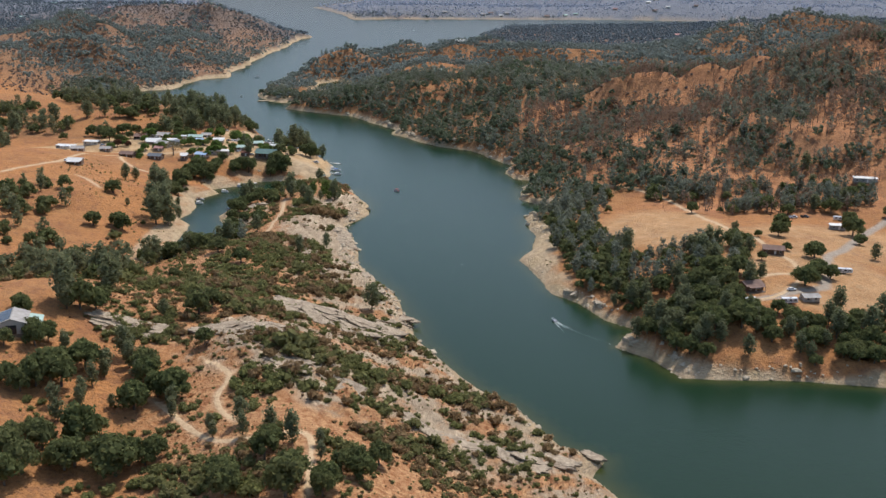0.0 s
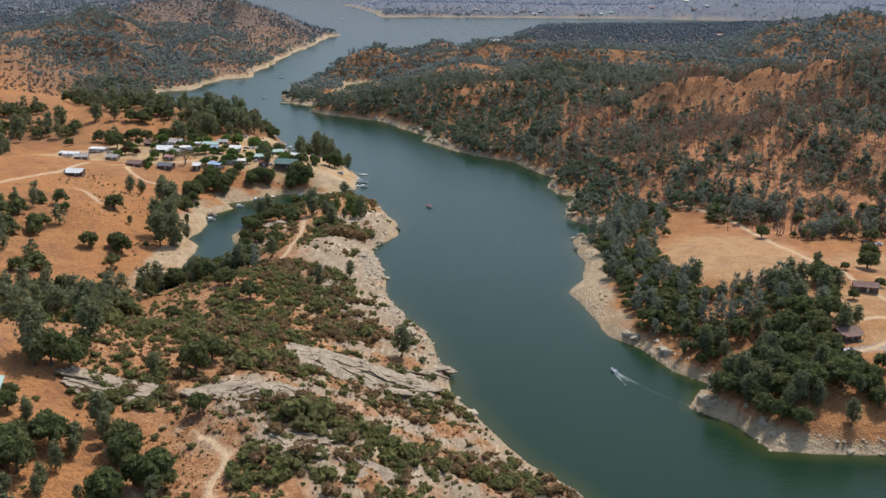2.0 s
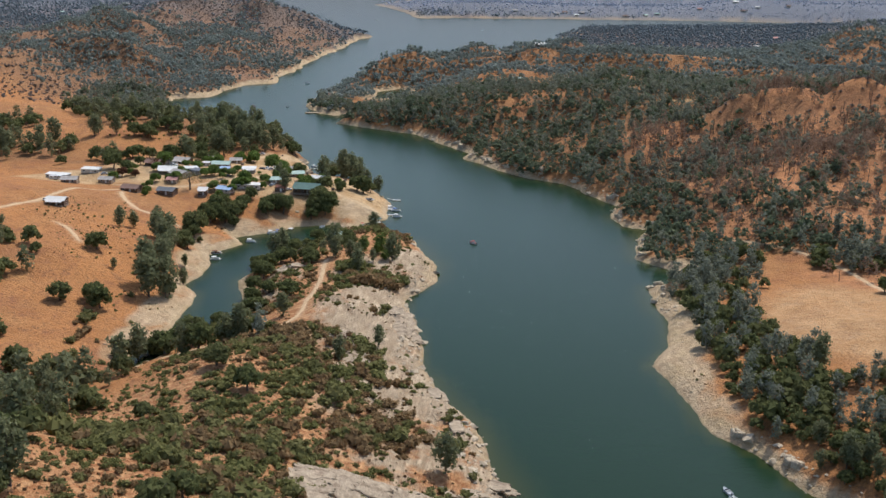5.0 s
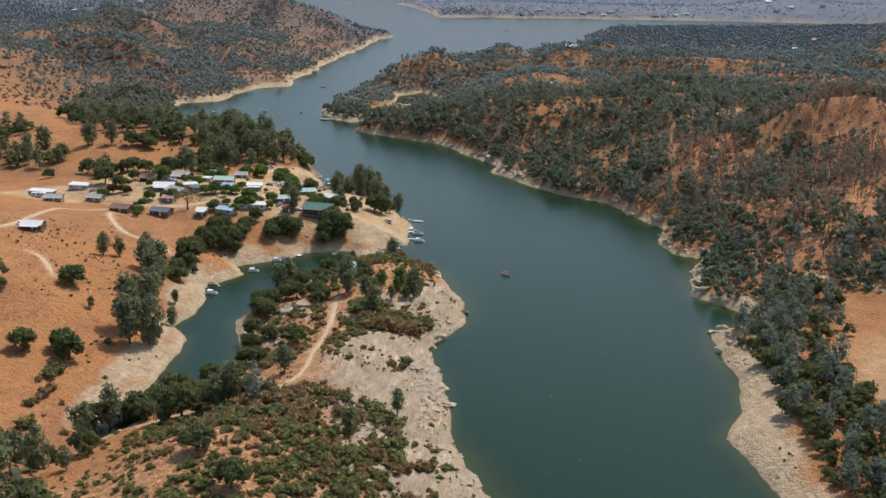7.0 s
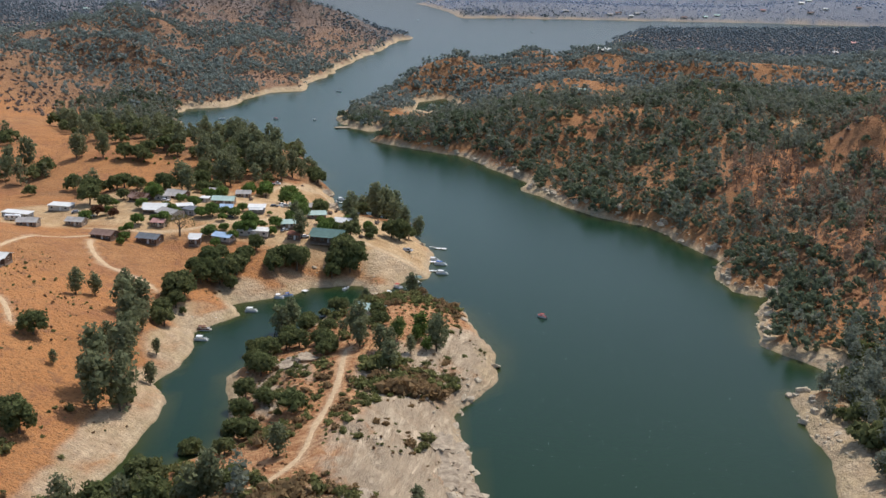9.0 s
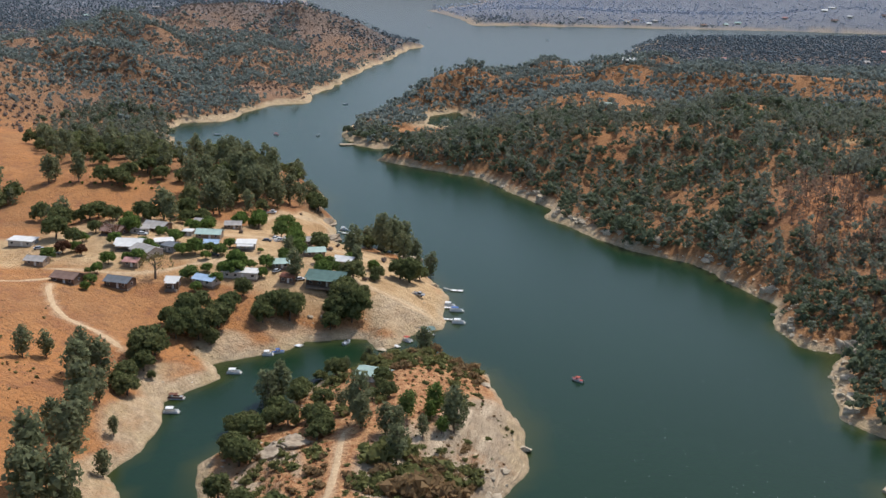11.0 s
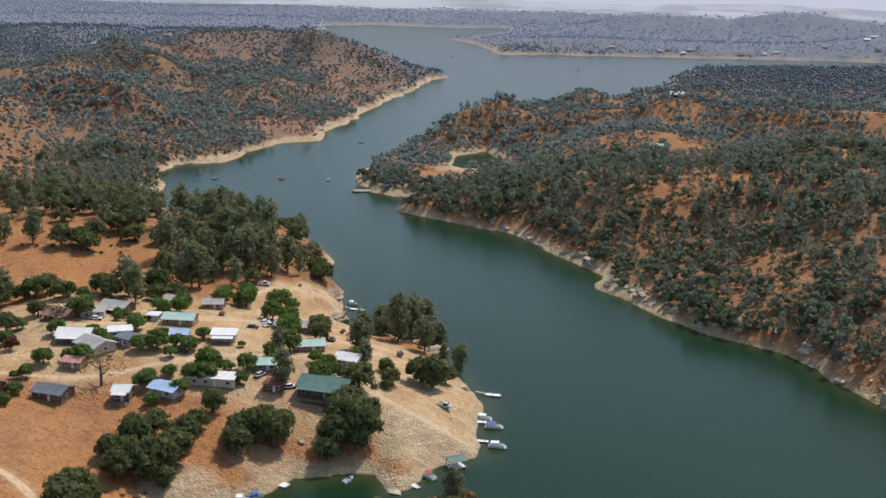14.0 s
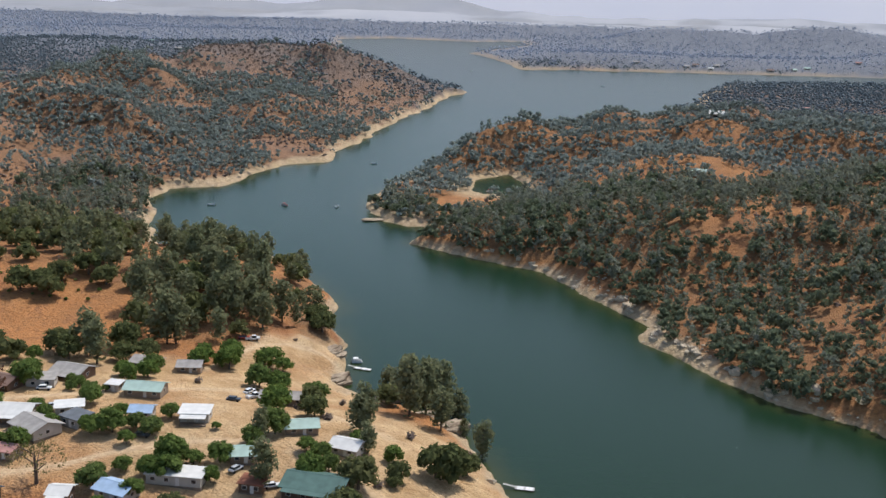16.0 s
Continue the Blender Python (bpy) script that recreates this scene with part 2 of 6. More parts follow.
def ground(x, y, d=None):
    """The height of the land."""
    x, y = np.asarray(x, float), np.asarray(y, float)
    d = shore(x, y) if d is None else d
    total = np.zeros(x.shape)
    for hills in (HILLS_LEFT, HILLS_RIGHT, HILLS_FAR):
        for ax, ay, bx, by, h, w in hills:
            r = away(x, y, [(ax, ay), (bx, by)]) / w
            total += (h * np.exp(-r * r)) ** 3
    level = 4.3 + np.cbrt(total)
    for ax, ay, bx, by, h, w in FOLDS_BURNT + FOLDS_EAST + FOLDS_WEST:
        r = away(x, y, [(ax, ay), (bx, by)]) / w
        level = level + h * np.exp(-r * r)
    rock = blob(x, y, ROCKY)
    gentle = 27.0 + np.clip(y - 1020, 0, 1300) * 0.02 - 9 * rock
    level = level * (1 - 0.72 * np.exp(-((x + 215) / 50) ** 2 - ((y - 1325) / 95) ** 2))
    gully = np.abs(rough_ground(x, y, 120 + 0.06 * np.clip(y - 765, 0, 2500), 71, 3))
    near = np.clip((np.where(x < 0, 1080, 800) - y) / 60, 0, 1)
    level = level * (1.05 + 0.05 * near - 0.16 * np.exp(-(gully / 0.22) ** 2) * np.clip((y - 780) / 120, 0, 1)) * (1 + 0.08 * (1 + near) * rough_ground(x, y, 145 + 0.08 * np.clip(y - 765, 0, 2500), 1, 4) * np.clip(level / 34, 0.4, 1.3)) + 0.5 * rough_ground(x, y, 19, 2, 3)
    dry = np.clip(d, 0, None)
    # high slopes leave the water gently and steepen inland
    bow = 1 + 0.38 * np.clip((level - 18) / 20, 0, 1) * np.clip((y - 760) / 80, 0, 1)
    z = level * (1 - np.exp(-(dry / (gentle * bow)) ** bow)) + 1.6 * (1 - np.exp(-dry / 2.5))
    # tilted rock beds on the bare banks
    across = x * 0.80 + y * 0.60 + 5 * waves(x, y, 40, 8)
    bed = across / 9.0 - np.floor(across / 9.0)
    z = z + rock * np.clip(dry / 8, 0, 1) * (1.7 * (bed - 0.5) + 0.9 * rough_ground(x, y, 7, 3, 3))
    # broken, scalloped banks: buttresses and small coves, steeper on the eastern side
    crag = np.clip(0.5 + rough_ground(x, y, 50, 13, 2), 0, 1.6) * np.where(x > -120 + 0.1 * (900 - y), 1.5, np.where(y > 1000, 1.4, 0.8)) * (1 - 0.9 * blob(x, y, BEACH))
    z = z + np.exp(-((dry - 6.5) / 6) ** 2) * np.clip(dry / 2.2, 0, 1) * (1.9 * np.abs(rough_ground(x, y, 13, 12, 3)) + 1.3 * np.abs(waves(x, y, 5.5, 15)) - 0.7) * crag
    return np.where(d > 0, z, np.maximum(-9.0, d * 0.35))


# ---- ground mesh ----
TRACKS_SOUTH = [[(-114, 349), (-108, 343), (-102, 336), (-94, 325), (-87, 318), (-80, 314), (-73, 314), (-66, 318), (-58, 320), (-55, 316), (-53, 302), (-50, 280)], [(-105, 378), (-92, 366), (-91, 359), (-93, 350), (-90, 341), (-85, 333), (-81, 328)], [(-141, 711), (-135, 674), (-134, 643), (-131, 615), (-139, 597), (-161, 595), (-178, 585)],
                [(-315, 681), (-306, 711), (-298, 737), (-299, 790), (-280, 816)], [(-277, 711), (-268, 707), (-252, 683)]]
TRACKS_NORTH = [[(-280, 803), (-276, 793), (-261, 772), (-244, 768), (-231, 760)], [(-293, 826), (-259, 830), (-246, 837), (-236, 846), (-221, 856), (-208, 860), (-202, 870), (-189, 892)], [(-283, 868), (-267, 880), (-243, 894), (-226, 906), (-210, 904), (-189, 892), (-170, 884)],
                [(-245, 919), (-237, 967), (-210, 965)], [(-193, 861), (-174, 850), (-157, 842), (-133, 836)], [(64, 791), (88, 775), (102, 757), (112, 739), (119, 702), (124, 662), (128, 628), (138, 612), (142, 591)], [(170, 560), (142, 551), (130, 545), (120, 540)], [(142, 591), (150, 570), (148, 545), (131, 515), (113, 506)]]
ROADS = [[(255, 722), (209, 654), (186, 610), (173, 592), (165, 570), (156, 535), (145, 527), (128, 514), (118, 510)]]
BARE_ROCK = [(-82, 572, 22, 40), (-104, 640, 18, 46), (-97, 722, 18, 36), (-118, 690, 14, 30)]
VILLAGE = [(-255, 876, 64, 49), (-183, 867, 47, 42), (-212, 944, 31, 42), (-149, 850, 19, 29), (157, 552, 42, 51), (191, 629, 51, 42), (-327, 842, 34, 26), (-174, 378, 14, 10)]
BURNT = [(150, 735, 56, 40), (178, 918, 144, 128), (40, 985, 50, 30), (280, 808, 170, 94), (102, 837, 60, 60), (357, 1062, 221, 162), (153, 1054, 76, 51)]
YARD = [(-128, 752, 17, 13), (-147, 757, 7, 6), (-99, 745, 10, 36), (-131, 722, 8, 12)]
BRUSHY = [(-140, 783, 24, 9), (-120, 779, 12, 11), (-112, 768, 7, 12), (-158, 781, 8, 8), (-80, 440, 56, 10), (-50, 456, 34, 7), (-92, 393, 28, 8), (-22, 334, 26, 8), (-60, 398, 30, 7), (-247, 720, 12, 9), (-236, 712, 9, 7), (-224, 614, 8, 10), (-145, 783, 16, 8), (-118, 690, 12, 14), (-108, 700, 10, 20), (-131, 580, 14, 14), (-130, 780, 30, 14), (-100, 735, 14, 26), (-112, 700, 12, 12), (-105, 445, 34, 16), (-75, 440, 40, 10), (-120, 520, 22, 40), (-100, 560, 12, 40), (-85, 520, 14, 26), (-48, 396, 26, 5), (-18, 398, 22, 5), (-140, 450, 22, 15), (-150, 472, 15, 13), (-124, 472, 24, 13)]
SCRUB = [(-40, 357, 75, 94), (-102, 476, 81, 94), (-119, 595, 51, 94), (-128, 722, 42, 76)]
SANDY = [(-62, 1402, 24, 9), (-96, 1368, 9, 6), (62, 1098, 18, 5)]
MEADOW = [(94, 655, 36, 60), (112, 625, 22, 30)]


def open_field(x, y):
    """The bare grass west of the cove's head."""
    return ((x + 210) / 16) ** 2 + ((y - 588) / 29) ** 2 < 1


GROVES_RIGHT = [(88, 505, 32, 34), (98, 480, 36, 18), (62, 548, 26, 32), (50, 600, 17, 46), (42, 660, 14, 48), (40, 722, 16, 40), (153, 474, 46, 14), (212, 486, 51, 22), (95, 555, 24, 34), (112, 578, 16, 20), (96, 782, 40, 14), (172, 722, 34, 16), (110, 530, 16, 26), (135, 755, 40, 20), (160, 715, 26, 16), (215, 735, 36, 18), (100, 462, 44, 13), (150, 460, 42, 10), (72, 476, 20, 16), (190, 463, 36, 9)]
FARM_YARD = [(124, 512, 17, 15), (142, 520, 20, 24), (152, 560, 26, 34)]
GROVES_LEFT = [(-340, 1012, 51, 19), (-280, 1012, 51, 31), (-264, 973, 26, 26), (-302, 1071, 51, 22), (-382, 1062, 51, 34), (-280, 638, 22, 34), (-255, 578, 26, 17), (-212, 544, 34, 24), (-200, 502, 34, 26), (-174, 442, 26, 26), (-170, 595, 34, 12), (-400, 926, 34, 26),
               (-330, 899, 30, 8), (-238, 476, 34, 34), (-442, 994, 26, 17), (-408, 833, 34, 34), (-242, 1033, 20, 34), (-225, 990, 10, 14), (-357, 1130, 34, 26), (-425, 1148, 51, 26)]


BARE_SLOPE = [(48, 994, 34, 14), (92, 1014, 30, 10), (20, 962, 14, 8), (145, 1012, 40, 12), (200, 1000, 34, 10)]
BROWN_SLOPE = [(-405, 1800, 45, 150), (-440, 1640, 40, 50)]
CLEARINGS = [(-218, 1290, 24, 44), (-205, 1340, 22, 40), (-200, 1405, 22, 14), (-190, 1345, 14, 30), (-208, 1322, 34, 16), (-200, 1270, 10, 12), (-62, 1402, 20, 6), (-96, 1368, 8, 6), (-139, 1355, 5, 18), (96, 1412, 16, 5), (118, 1323, 12, 6), (62, 1098, 16, 5), (24, 1132, 7, 10), (150, 1024, 34, 6), (205, 1013, 34, 6), (55, 1540, 14, 6), (170, 1430, 14, 6)]


def woods(x, y, d):
    """How thick the trees stand, 0 to 1."""
    gaps = rough_ground(x, y, 62, 41, 4)
    right, left = inside(x, y, LANDS[1]), inside(x, y, LANDS[0])
    fine = rough_ground(x, y, 24, 43, 3)
    hill = np.clip(1.02 + 0.35 * gaps + 0.85 * fine, 0.42, 1.0) * (y > 775) * right
    # what the fire left stands in clumps along the gullies
    left_over = np.clip(0.46 + 0.7 * rough_ground(x, y, 40, 58, 3) + 0.6 * fine, 0.14, 0.95)
    hill *= 1 - blob(x, y, BURNT) * (1 - left_over)
    hill *= (1 - 0.72 * blob(x, y, CLEARINGS)) * (1 - 0.7 * blob(x, y, BARE_SLOPE))
    hill = np.maximum(hill, right * (y > 700) * 0.9 * np.clip(1.7 - d / 28, 0, 1)) * (1 - 0.95 * blob(x, y, CLEARINGS[:2]))
    near_right = np.clip(1.3 * blob(x, y, GROVES_RIGHT), 0, 1) * np.clip(0.86 + 0.8 * fine, 0.3, 1) * (1 - np.clip(1.6 * blob(x, y, FARM_YARD), 0, 1))
    fields = np.clip(blob(x, y, GROVES_LEFT), 0, 1) * left * 0.55
    west = np.clip(0.68 + 0.9 * gaps + 0.5 * fine, 0.06, 1.0) * (1 - 0.6 * blob(x, y, BROWN_SLOPE)) * left * (y > 1120) * (x < -325) * np.clip((y - 1100 + (x + 330) * 0.25) / 90, 0, 1)
    far = np.clip(0.95 + 0.4 * gaps, 0.45, 1) * (y > 2000)
    return np.clip(np.maximum.reduce([hill, near_right, fields, west, far]) * (1 - blob(x, y, MEADOW)) * (1 - blob(x, y, BEACH)) * ~open_field(x, y) * (1 - blob(x, y, [(-325, 938, 36, 22)])) * (d > np.where((x > 0) | (y > 900), 3.6, 5) + 3 * rough_ground(x, y, 30, 57, 3)), 0, 1)


def sheet(name, xs, ys, zs, fields, mat):
    """A grid of quads from rows of places, with its fields as attributes."""
    rows, cols = xs.shape
    mesh = bpy.data.meshes.new(name)
    mesh.vertices.add(rows * cols)
    mesh.vertices.foreach_set("co", np.stack([xs, ys, zs], -1).astype(np.float32).ravel())
    i = (np.arange(rows - 1)[:, None] * cols + np.arange(cols - 1)[None]).ravel()
    quads = np.stack([i, i + 1, i + cols + 1, i + cols], -1).astype(np.int32)
    mesh.loops.add(quads.size)
    mesh.loops.foreach_set("vertex_index", quads.ravel())
    mesh.polygons.add(len(quads))
    mesh.polygons.foreach_set("loop_start", np.arange(0, quads.size, 4, dtype=np.int32))
    mesh.polygons.foreach_set("use_smooth", np.ones(len(quads), bool))
    for key, values in fields.items():
        mesh.attributes.new(key, "FLOAT", "POINT").data.foreach_set("value", values.astype(np.float32).ravel())
    mesh.update(calc_edges=True)
    mesh.materials.append(mat)
    return new(name, mesh)


def ground_material():
    m, nt, b = material("dry_ground", 0.95, 0.1)
    at = lambda key: node(nt, "ShaderNodeAttribute", attribute_name=key).outputs["Fac"]
    pos = node(nt, "ShaderNodeNewGeometry").outputs["Position"]
    fine, mid, large = speckle(nt, 2.2), speckle(nt, 9.0), speckle(nt, 60.0)
    grit = speckle(nt, 0.8, 0.3, 0.7)
    grass = mixed(nt, mid, rgb(0.37, 0.160, 0.060), rgb(0.49, 0.240, 0.094))
    grass = mixed(nt, large, grass, rgb(0.50, 0.215, 0.074))
    tuft = node(nt, "ShaderNodeMath", {0: speckle(nt, 1.5, 0.50, 0.66, 6.0, 0.75), 1: 0.85}, operation="MULTIPLY").outputs[0]
    grass = mixed(nt, tuft, grass, rgb(0.19, 0.10, 0.048))
    grass = mixed(nt, node(nt, "ShaderNodeMath", {0: speckle(nt, 6.0, 0.52, 0.66, 7.0, 0.72), 1: 0.75}, operation="MULTIPLY").outputs[0], grass, rgb(0.24, 0.115, 0.06))
    grass = mixed(nt, node(nt, "ShaderNodeMath", {0: speckle(nt, 24.0, 0.50, 0.64, 6.0, 0.65), 1: 0.6}, operation="MULTIPLY").outputs[0], grass, rgb(0.30, 0.125, 0.06))
    # scrub soil: red-brown with pale gravel
    soil = mixed(nt, fine, rgb(0.30, 0.116, 0.046), rgb(0.575, 0.320, 0.150))
    c = mixed(nt, at("scrub"), grass, soil)
    # grey bedded rock with stains
    stretch = node(nt, "ShaderNodeMapping", {"Vector": pos, "Rotation": (0.15, 0.1, radians(-53)), "Scale": (1.0, 0.16, 2.0)}).outputs[0]
    beds = speckle(nt, 3.0, 0.38, 0.62, 6.0, 0.7, stretch)
    rock = mixed(nt, beds, rgb(0.330, 0.238, 0.150), rgb(0.615, 0.480, 0.325))
    rock = mixed(nt, speckle(nt, 14.0, 0.45, 0.6), rock, rgb(0.440, 0.335, 0.222))
    patch = node(nt, "ShaderNodeMath", {0: at("rock"), 1: speckle(nt, 17.0, 0.42, 0.53, 6.0)}, operation="MULTIPLY").outputs[0]
    c = mixed(nt, patch, c, rock)
    c = mixed(nt, node(nt, "ShaderNodeMath", {0: at("bare_rock"), 1: speckle(nt, 15.0, 0.30, 0.44, 6.0)}, operation="MULTIPLY").outputs[0], c, rock)
    # brown back-country soil, partly greyed by painted haze
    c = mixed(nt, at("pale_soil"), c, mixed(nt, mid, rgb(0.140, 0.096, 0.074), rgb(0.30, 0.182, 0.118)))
    # far ground: haze and canopy shade painted in as blue-grey soil
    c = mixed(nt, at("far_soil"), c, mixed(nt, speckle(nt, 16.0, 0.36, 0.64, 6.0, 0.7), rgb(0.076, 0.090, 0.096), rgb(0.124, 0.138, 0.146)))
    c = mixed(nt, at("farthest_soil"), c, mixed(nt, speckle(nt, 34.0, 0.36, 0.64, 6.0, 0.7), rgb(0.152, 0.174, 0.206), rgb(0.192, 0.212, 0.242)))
    dirt = mixed(nt, mid, rgb(0.50, 0.335, 0.165), rgb(0.71, 0.51, 0.285))
    dirt = mixed(nt, node(nt, "ShaderNodeMath", {0: speckle(nt, 3.2, 0.5, 0.66, 6.0, 0.7), 1: 0.6}, operation="MULTIPLY").outputs[0], dirt, rgb(0.37, 0.225, 0.11))
    c = mixed(nt, at("dirt"), c, dirt)
    burn = mixed(nt, mid, rgb(0.40, 0.176, 0.084), rgb(0.64, 0.292, 0.124))
    burn = mixed(nt, node(nt, "ShaderNodeMath", {0: speckle(nt, 3.5, 0.48, 0.62, 6.0, 0.75), 1: 0.55}, operation="MULTIPLY").outputs[0], burn, rgb(0.15, 0.095, 0.065))
    c = mixed(nt, at("burn"), c, burn)
    # leaf litter and low dry brush under the woods
    litter = mixed(nt, speckle(nt, 4.0, 0.35, 0.65, 6.0, 0.7), rgb(0.165, 0.092, 0.048), rgb(0.340, 0.176, 0.084))
    c = mixed(nt, at("litter"), c, litter)
    # bleached bank below the old water line, with thin level lines
    level = node(nt, "ShaderNodeSeparateXYZ", {0: pos}).outputs[2]
    rings = node(nt, "ShaderNodeTexNoise", {"Vector": node(nt, "ShaderNodeCombineXYZ", {0: speckle(nt, 30.0), 1: 0.0, 2: level}).outputs[0], "Scale": 2.4, "Detail": 3.0}).outputs[0]
    rings = node(nt, "ShaderNodeMapRange", {"Value": rings, "From Min": 0.30, "From Max": 0.70}).outputs[0]
    rings = mixed(nt, 0.5, rings, speckle(nt, 5.0, 0.35, 0.65, 6.0, 0.7))
    bank = mixed(nt, rings, rgb(0.360, 0.248, 0.140), rgb(0.66, 0.505, 0.325))
    bank = mixed(nt, node(nt, "ShaderNodeMath", {0: speckle(nt, 12.0, 0.46, 0.62, 5.0, 0.65), 1: 0.5}, operation="MULTIPLY").outputs[0], bank, rgb(0.44, 0.325, 0.160))
    bank = mixed(nt, node(nt, "ShaderNodeMath", {0: speckle(nt, 3.0, 0.5, 0.62), 1: 0.4}, operation="MULTIPLY").outputs[0], bank, rgb(0.26, 0.20, 0.14))
    c = mixed(nt, at("bank"), c, bank)
    c = mixed(nt, at("track"), c, mixed(nt, fine, rgb(0.60, 0.46, 0.29), rgb(0.78, 0.64, 0.44)))
    c = mixed(nt, at("road"), c, mixed(nt, fine, rgb(0.34, 0.28, 0.22), rgb(0.44, 0.37, 0.29)))
    c = mixed(nt, node(nt, "ShaderNodeMath", {0: grit, 1: 0.25}, operation="MULTIPLY").outputs[0], c, rgb(0.20, 0.13, 0.08))
    # under water: silt
    wet = node(nt, "ShaderNodeMapRange", {"Value": level, "From Min": 0.35, "From Max": -0.3}).outputs[0]
    c = mixed(nt, wet, c, rgb(0.10, 0.10, 0.05))
    nt.links.new(c, b.inputs["Base Color"])
    h = mixed(nt, at("rock"), mixed(nt, 0.5, fine, grit), beds)
    relief(nt, b, h, 0.75, 1.0)
    return m


near_rows = np.concatenate([np.linspace(-400, 260, 30, endpoint=False), np.arange(260, 1130, 2.4)])
far_rows = [1130.0]
while far_rows[-1] < 4850:
    far_rows.append(far_rows[-1] + 2.2 + 0.02 * (far_rows[-1] - 1130))
row_y = np.concatenate([near_rows, far_rows])
west = -np.maximum(0.47 * np.clip(row_y, 260, None) + 60, 150 + 0.64 * (row_y - 590))
east = 0.36 * np.clip(row_y, 260, None) + 110
gx = west[:, None] + np.linspace(0, 1, 360)[None] * (east - west)[:, None]
side = np.array([60.0, 160, 350, 700, 1300, 2200])
gx = np.concatenate([gx[:, :1] - side[::-1][None], gx, gx[:, -1:] + side[None]], 1)
gy = np.repeat(row_y[:, None], gx.shape[1], 1)
gd = shore(gx, gy)
gz = ground(gx, gy, gd)
wob = rough_ground(gx, gy, 30, 21, 4)


def lines(sets, half):
    out = np.zeros(gx.shape)
    for line in sets:
        out = np.maximum(out, np.clip((half + 0.7 - away(gx, gy, line)) / 1.3, 0, 1))
    return out


bank_top = 3.3 + 2.2 * blob(gx, gy, [(40, 600, 40, 170)]) + np.where(gx > -120 + 0.1 * (900 - gy), 2.3, 1.5) * rough_ground(gx, gy, 38, 22, 4) + 0.0012 * np.clip(gy - 850, 0, 2200)
bank = np.clip((bank_top - gz) / 1.2, 0, 1) * np.clip(1.6 - gd / 22, 0, 1)
bank = np.maximum(bank, np.clip(blob(gx, gy, BEACH) * 1.1 - 0.35 + 0.6 * rough_ground(gx, gy, 14, 23, 3), 0, 0.9) * (blob(gx, gy, BEACH) > 0)) * np.clip(1.6 - (gy - 1000) / 1600, 0.45, 1)
track = np.maximum(0.35 * lines(TRACKS_SOUTH, 1.2), 0.35 * lines(TRACKS_NORTH, 1.6))
village = np.clip(blob(gx, gy, VILLAGE) + 0.5 * wob, 0, 1) * (blob(gx, gy, VILLAGE) > 0)
soft = lambda spots, amount: np.clip(blob(gx, gy, spots) * 1.4 - 0.2 + amount * wob, 0, 1) * (blob(gx, gy, spots) > 0)
meadow = blob(gx, gy, MEADOW)
brushy_west = ((gx < -340) & (gy > 1130)) * np.clip(0.45 + 0.5 * wob, 0, 0.9) * (gy < 2300)
litter = np.clip(np.maximum(0.95 * woods(gx, gy, gd) + 0.25 * wob, brushy_west), 0, 0.72) * np.clip(1.4 - (gy - 1100) / 900, 0.0, 1) * np.clip((gy - 740) / 80, 0, 1) * (1 - 0.8 * blob(gx, gy, CLEARINGS[6:])) * np.clip(gd / 8, 0, 1)
litter = np.maximum(litter, 0.6 * np.clip(blob(gx, gy, BROWN_SLOPE) + 0.3 * wob, 0, 1) * (blob(gx, gy, BROWN_SLOPE) > 0.05) * np.clip(gd / 12 - 0.4, 0, 1))
land_mat = ground_material()
# the soil fields grow with distance and carry the painted haze
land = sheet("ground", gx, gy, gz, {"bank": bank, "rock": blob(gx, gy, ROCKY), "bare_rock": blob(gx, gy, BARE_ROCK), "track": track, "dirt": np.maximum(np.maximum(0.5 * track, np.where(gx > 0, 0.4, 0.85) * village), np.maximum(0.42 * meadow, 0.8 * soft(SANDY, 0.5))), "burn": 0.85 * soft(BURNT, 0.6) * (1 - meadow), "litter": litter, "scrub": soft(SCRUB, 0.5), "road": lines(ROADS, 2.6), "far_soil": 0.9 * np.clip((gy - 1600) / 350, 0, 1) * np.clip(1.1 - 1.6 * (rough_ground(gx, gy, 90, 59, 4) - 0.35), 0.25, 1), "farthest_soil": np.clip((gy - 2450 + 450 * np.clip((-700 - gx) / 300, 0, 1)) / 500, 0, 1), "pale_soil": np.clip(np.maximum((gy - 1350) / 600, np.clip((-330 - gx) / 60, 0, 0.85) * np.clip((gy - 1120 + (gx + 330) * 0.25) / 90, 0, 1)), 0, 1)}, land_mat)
tagged(land, "dry golden grass slopes with grey rock banks", "ground", kind="structure")

# wheel-worn tracks: thin ribbons of pale dirt that follow the ground
track_mat, nt, tb = material("pale_track_dirt", 0.95, 0.1)
nt.links.new(mixed(nt, speckle(nt, 1.4, 0.35, 0.65, 6.0, 0.7), rgb(0.44, 0.295, 0.165), rgb(0.60, 0.435, 0.265)), tb.inputs["Base Color"])
relief(nt, tb, speckle(nt, 0.7), 0.1)
near_x, near_y = gx[:, 6:-6], row_y


def sheet_height(x, y):
    """The height of the ground mesh itself at a place."""
    r = np.clip(np.searchsorted(near_y, y) - 1, 0, len(near_y) - 2)
    v = (y - near_y[r]) / (near_y[r + 1] - near_y[r])
    out = 0
    for k, w in ((0, 1 - v), (1, v)):
        lo, hi = near_x[r + k, 0], near_x[r + k, -1]
        f = (x - lo) / (hi - lo) * (near_x.shape[1] - 1)
        c = np.clip(f.astype(int), 0, near_x.shape[1] - 2)
        out = out + w * (gz[r + k, c + 6] * (1 - f + c) + gz[r + k, c + 7] * (f - c))
    return out


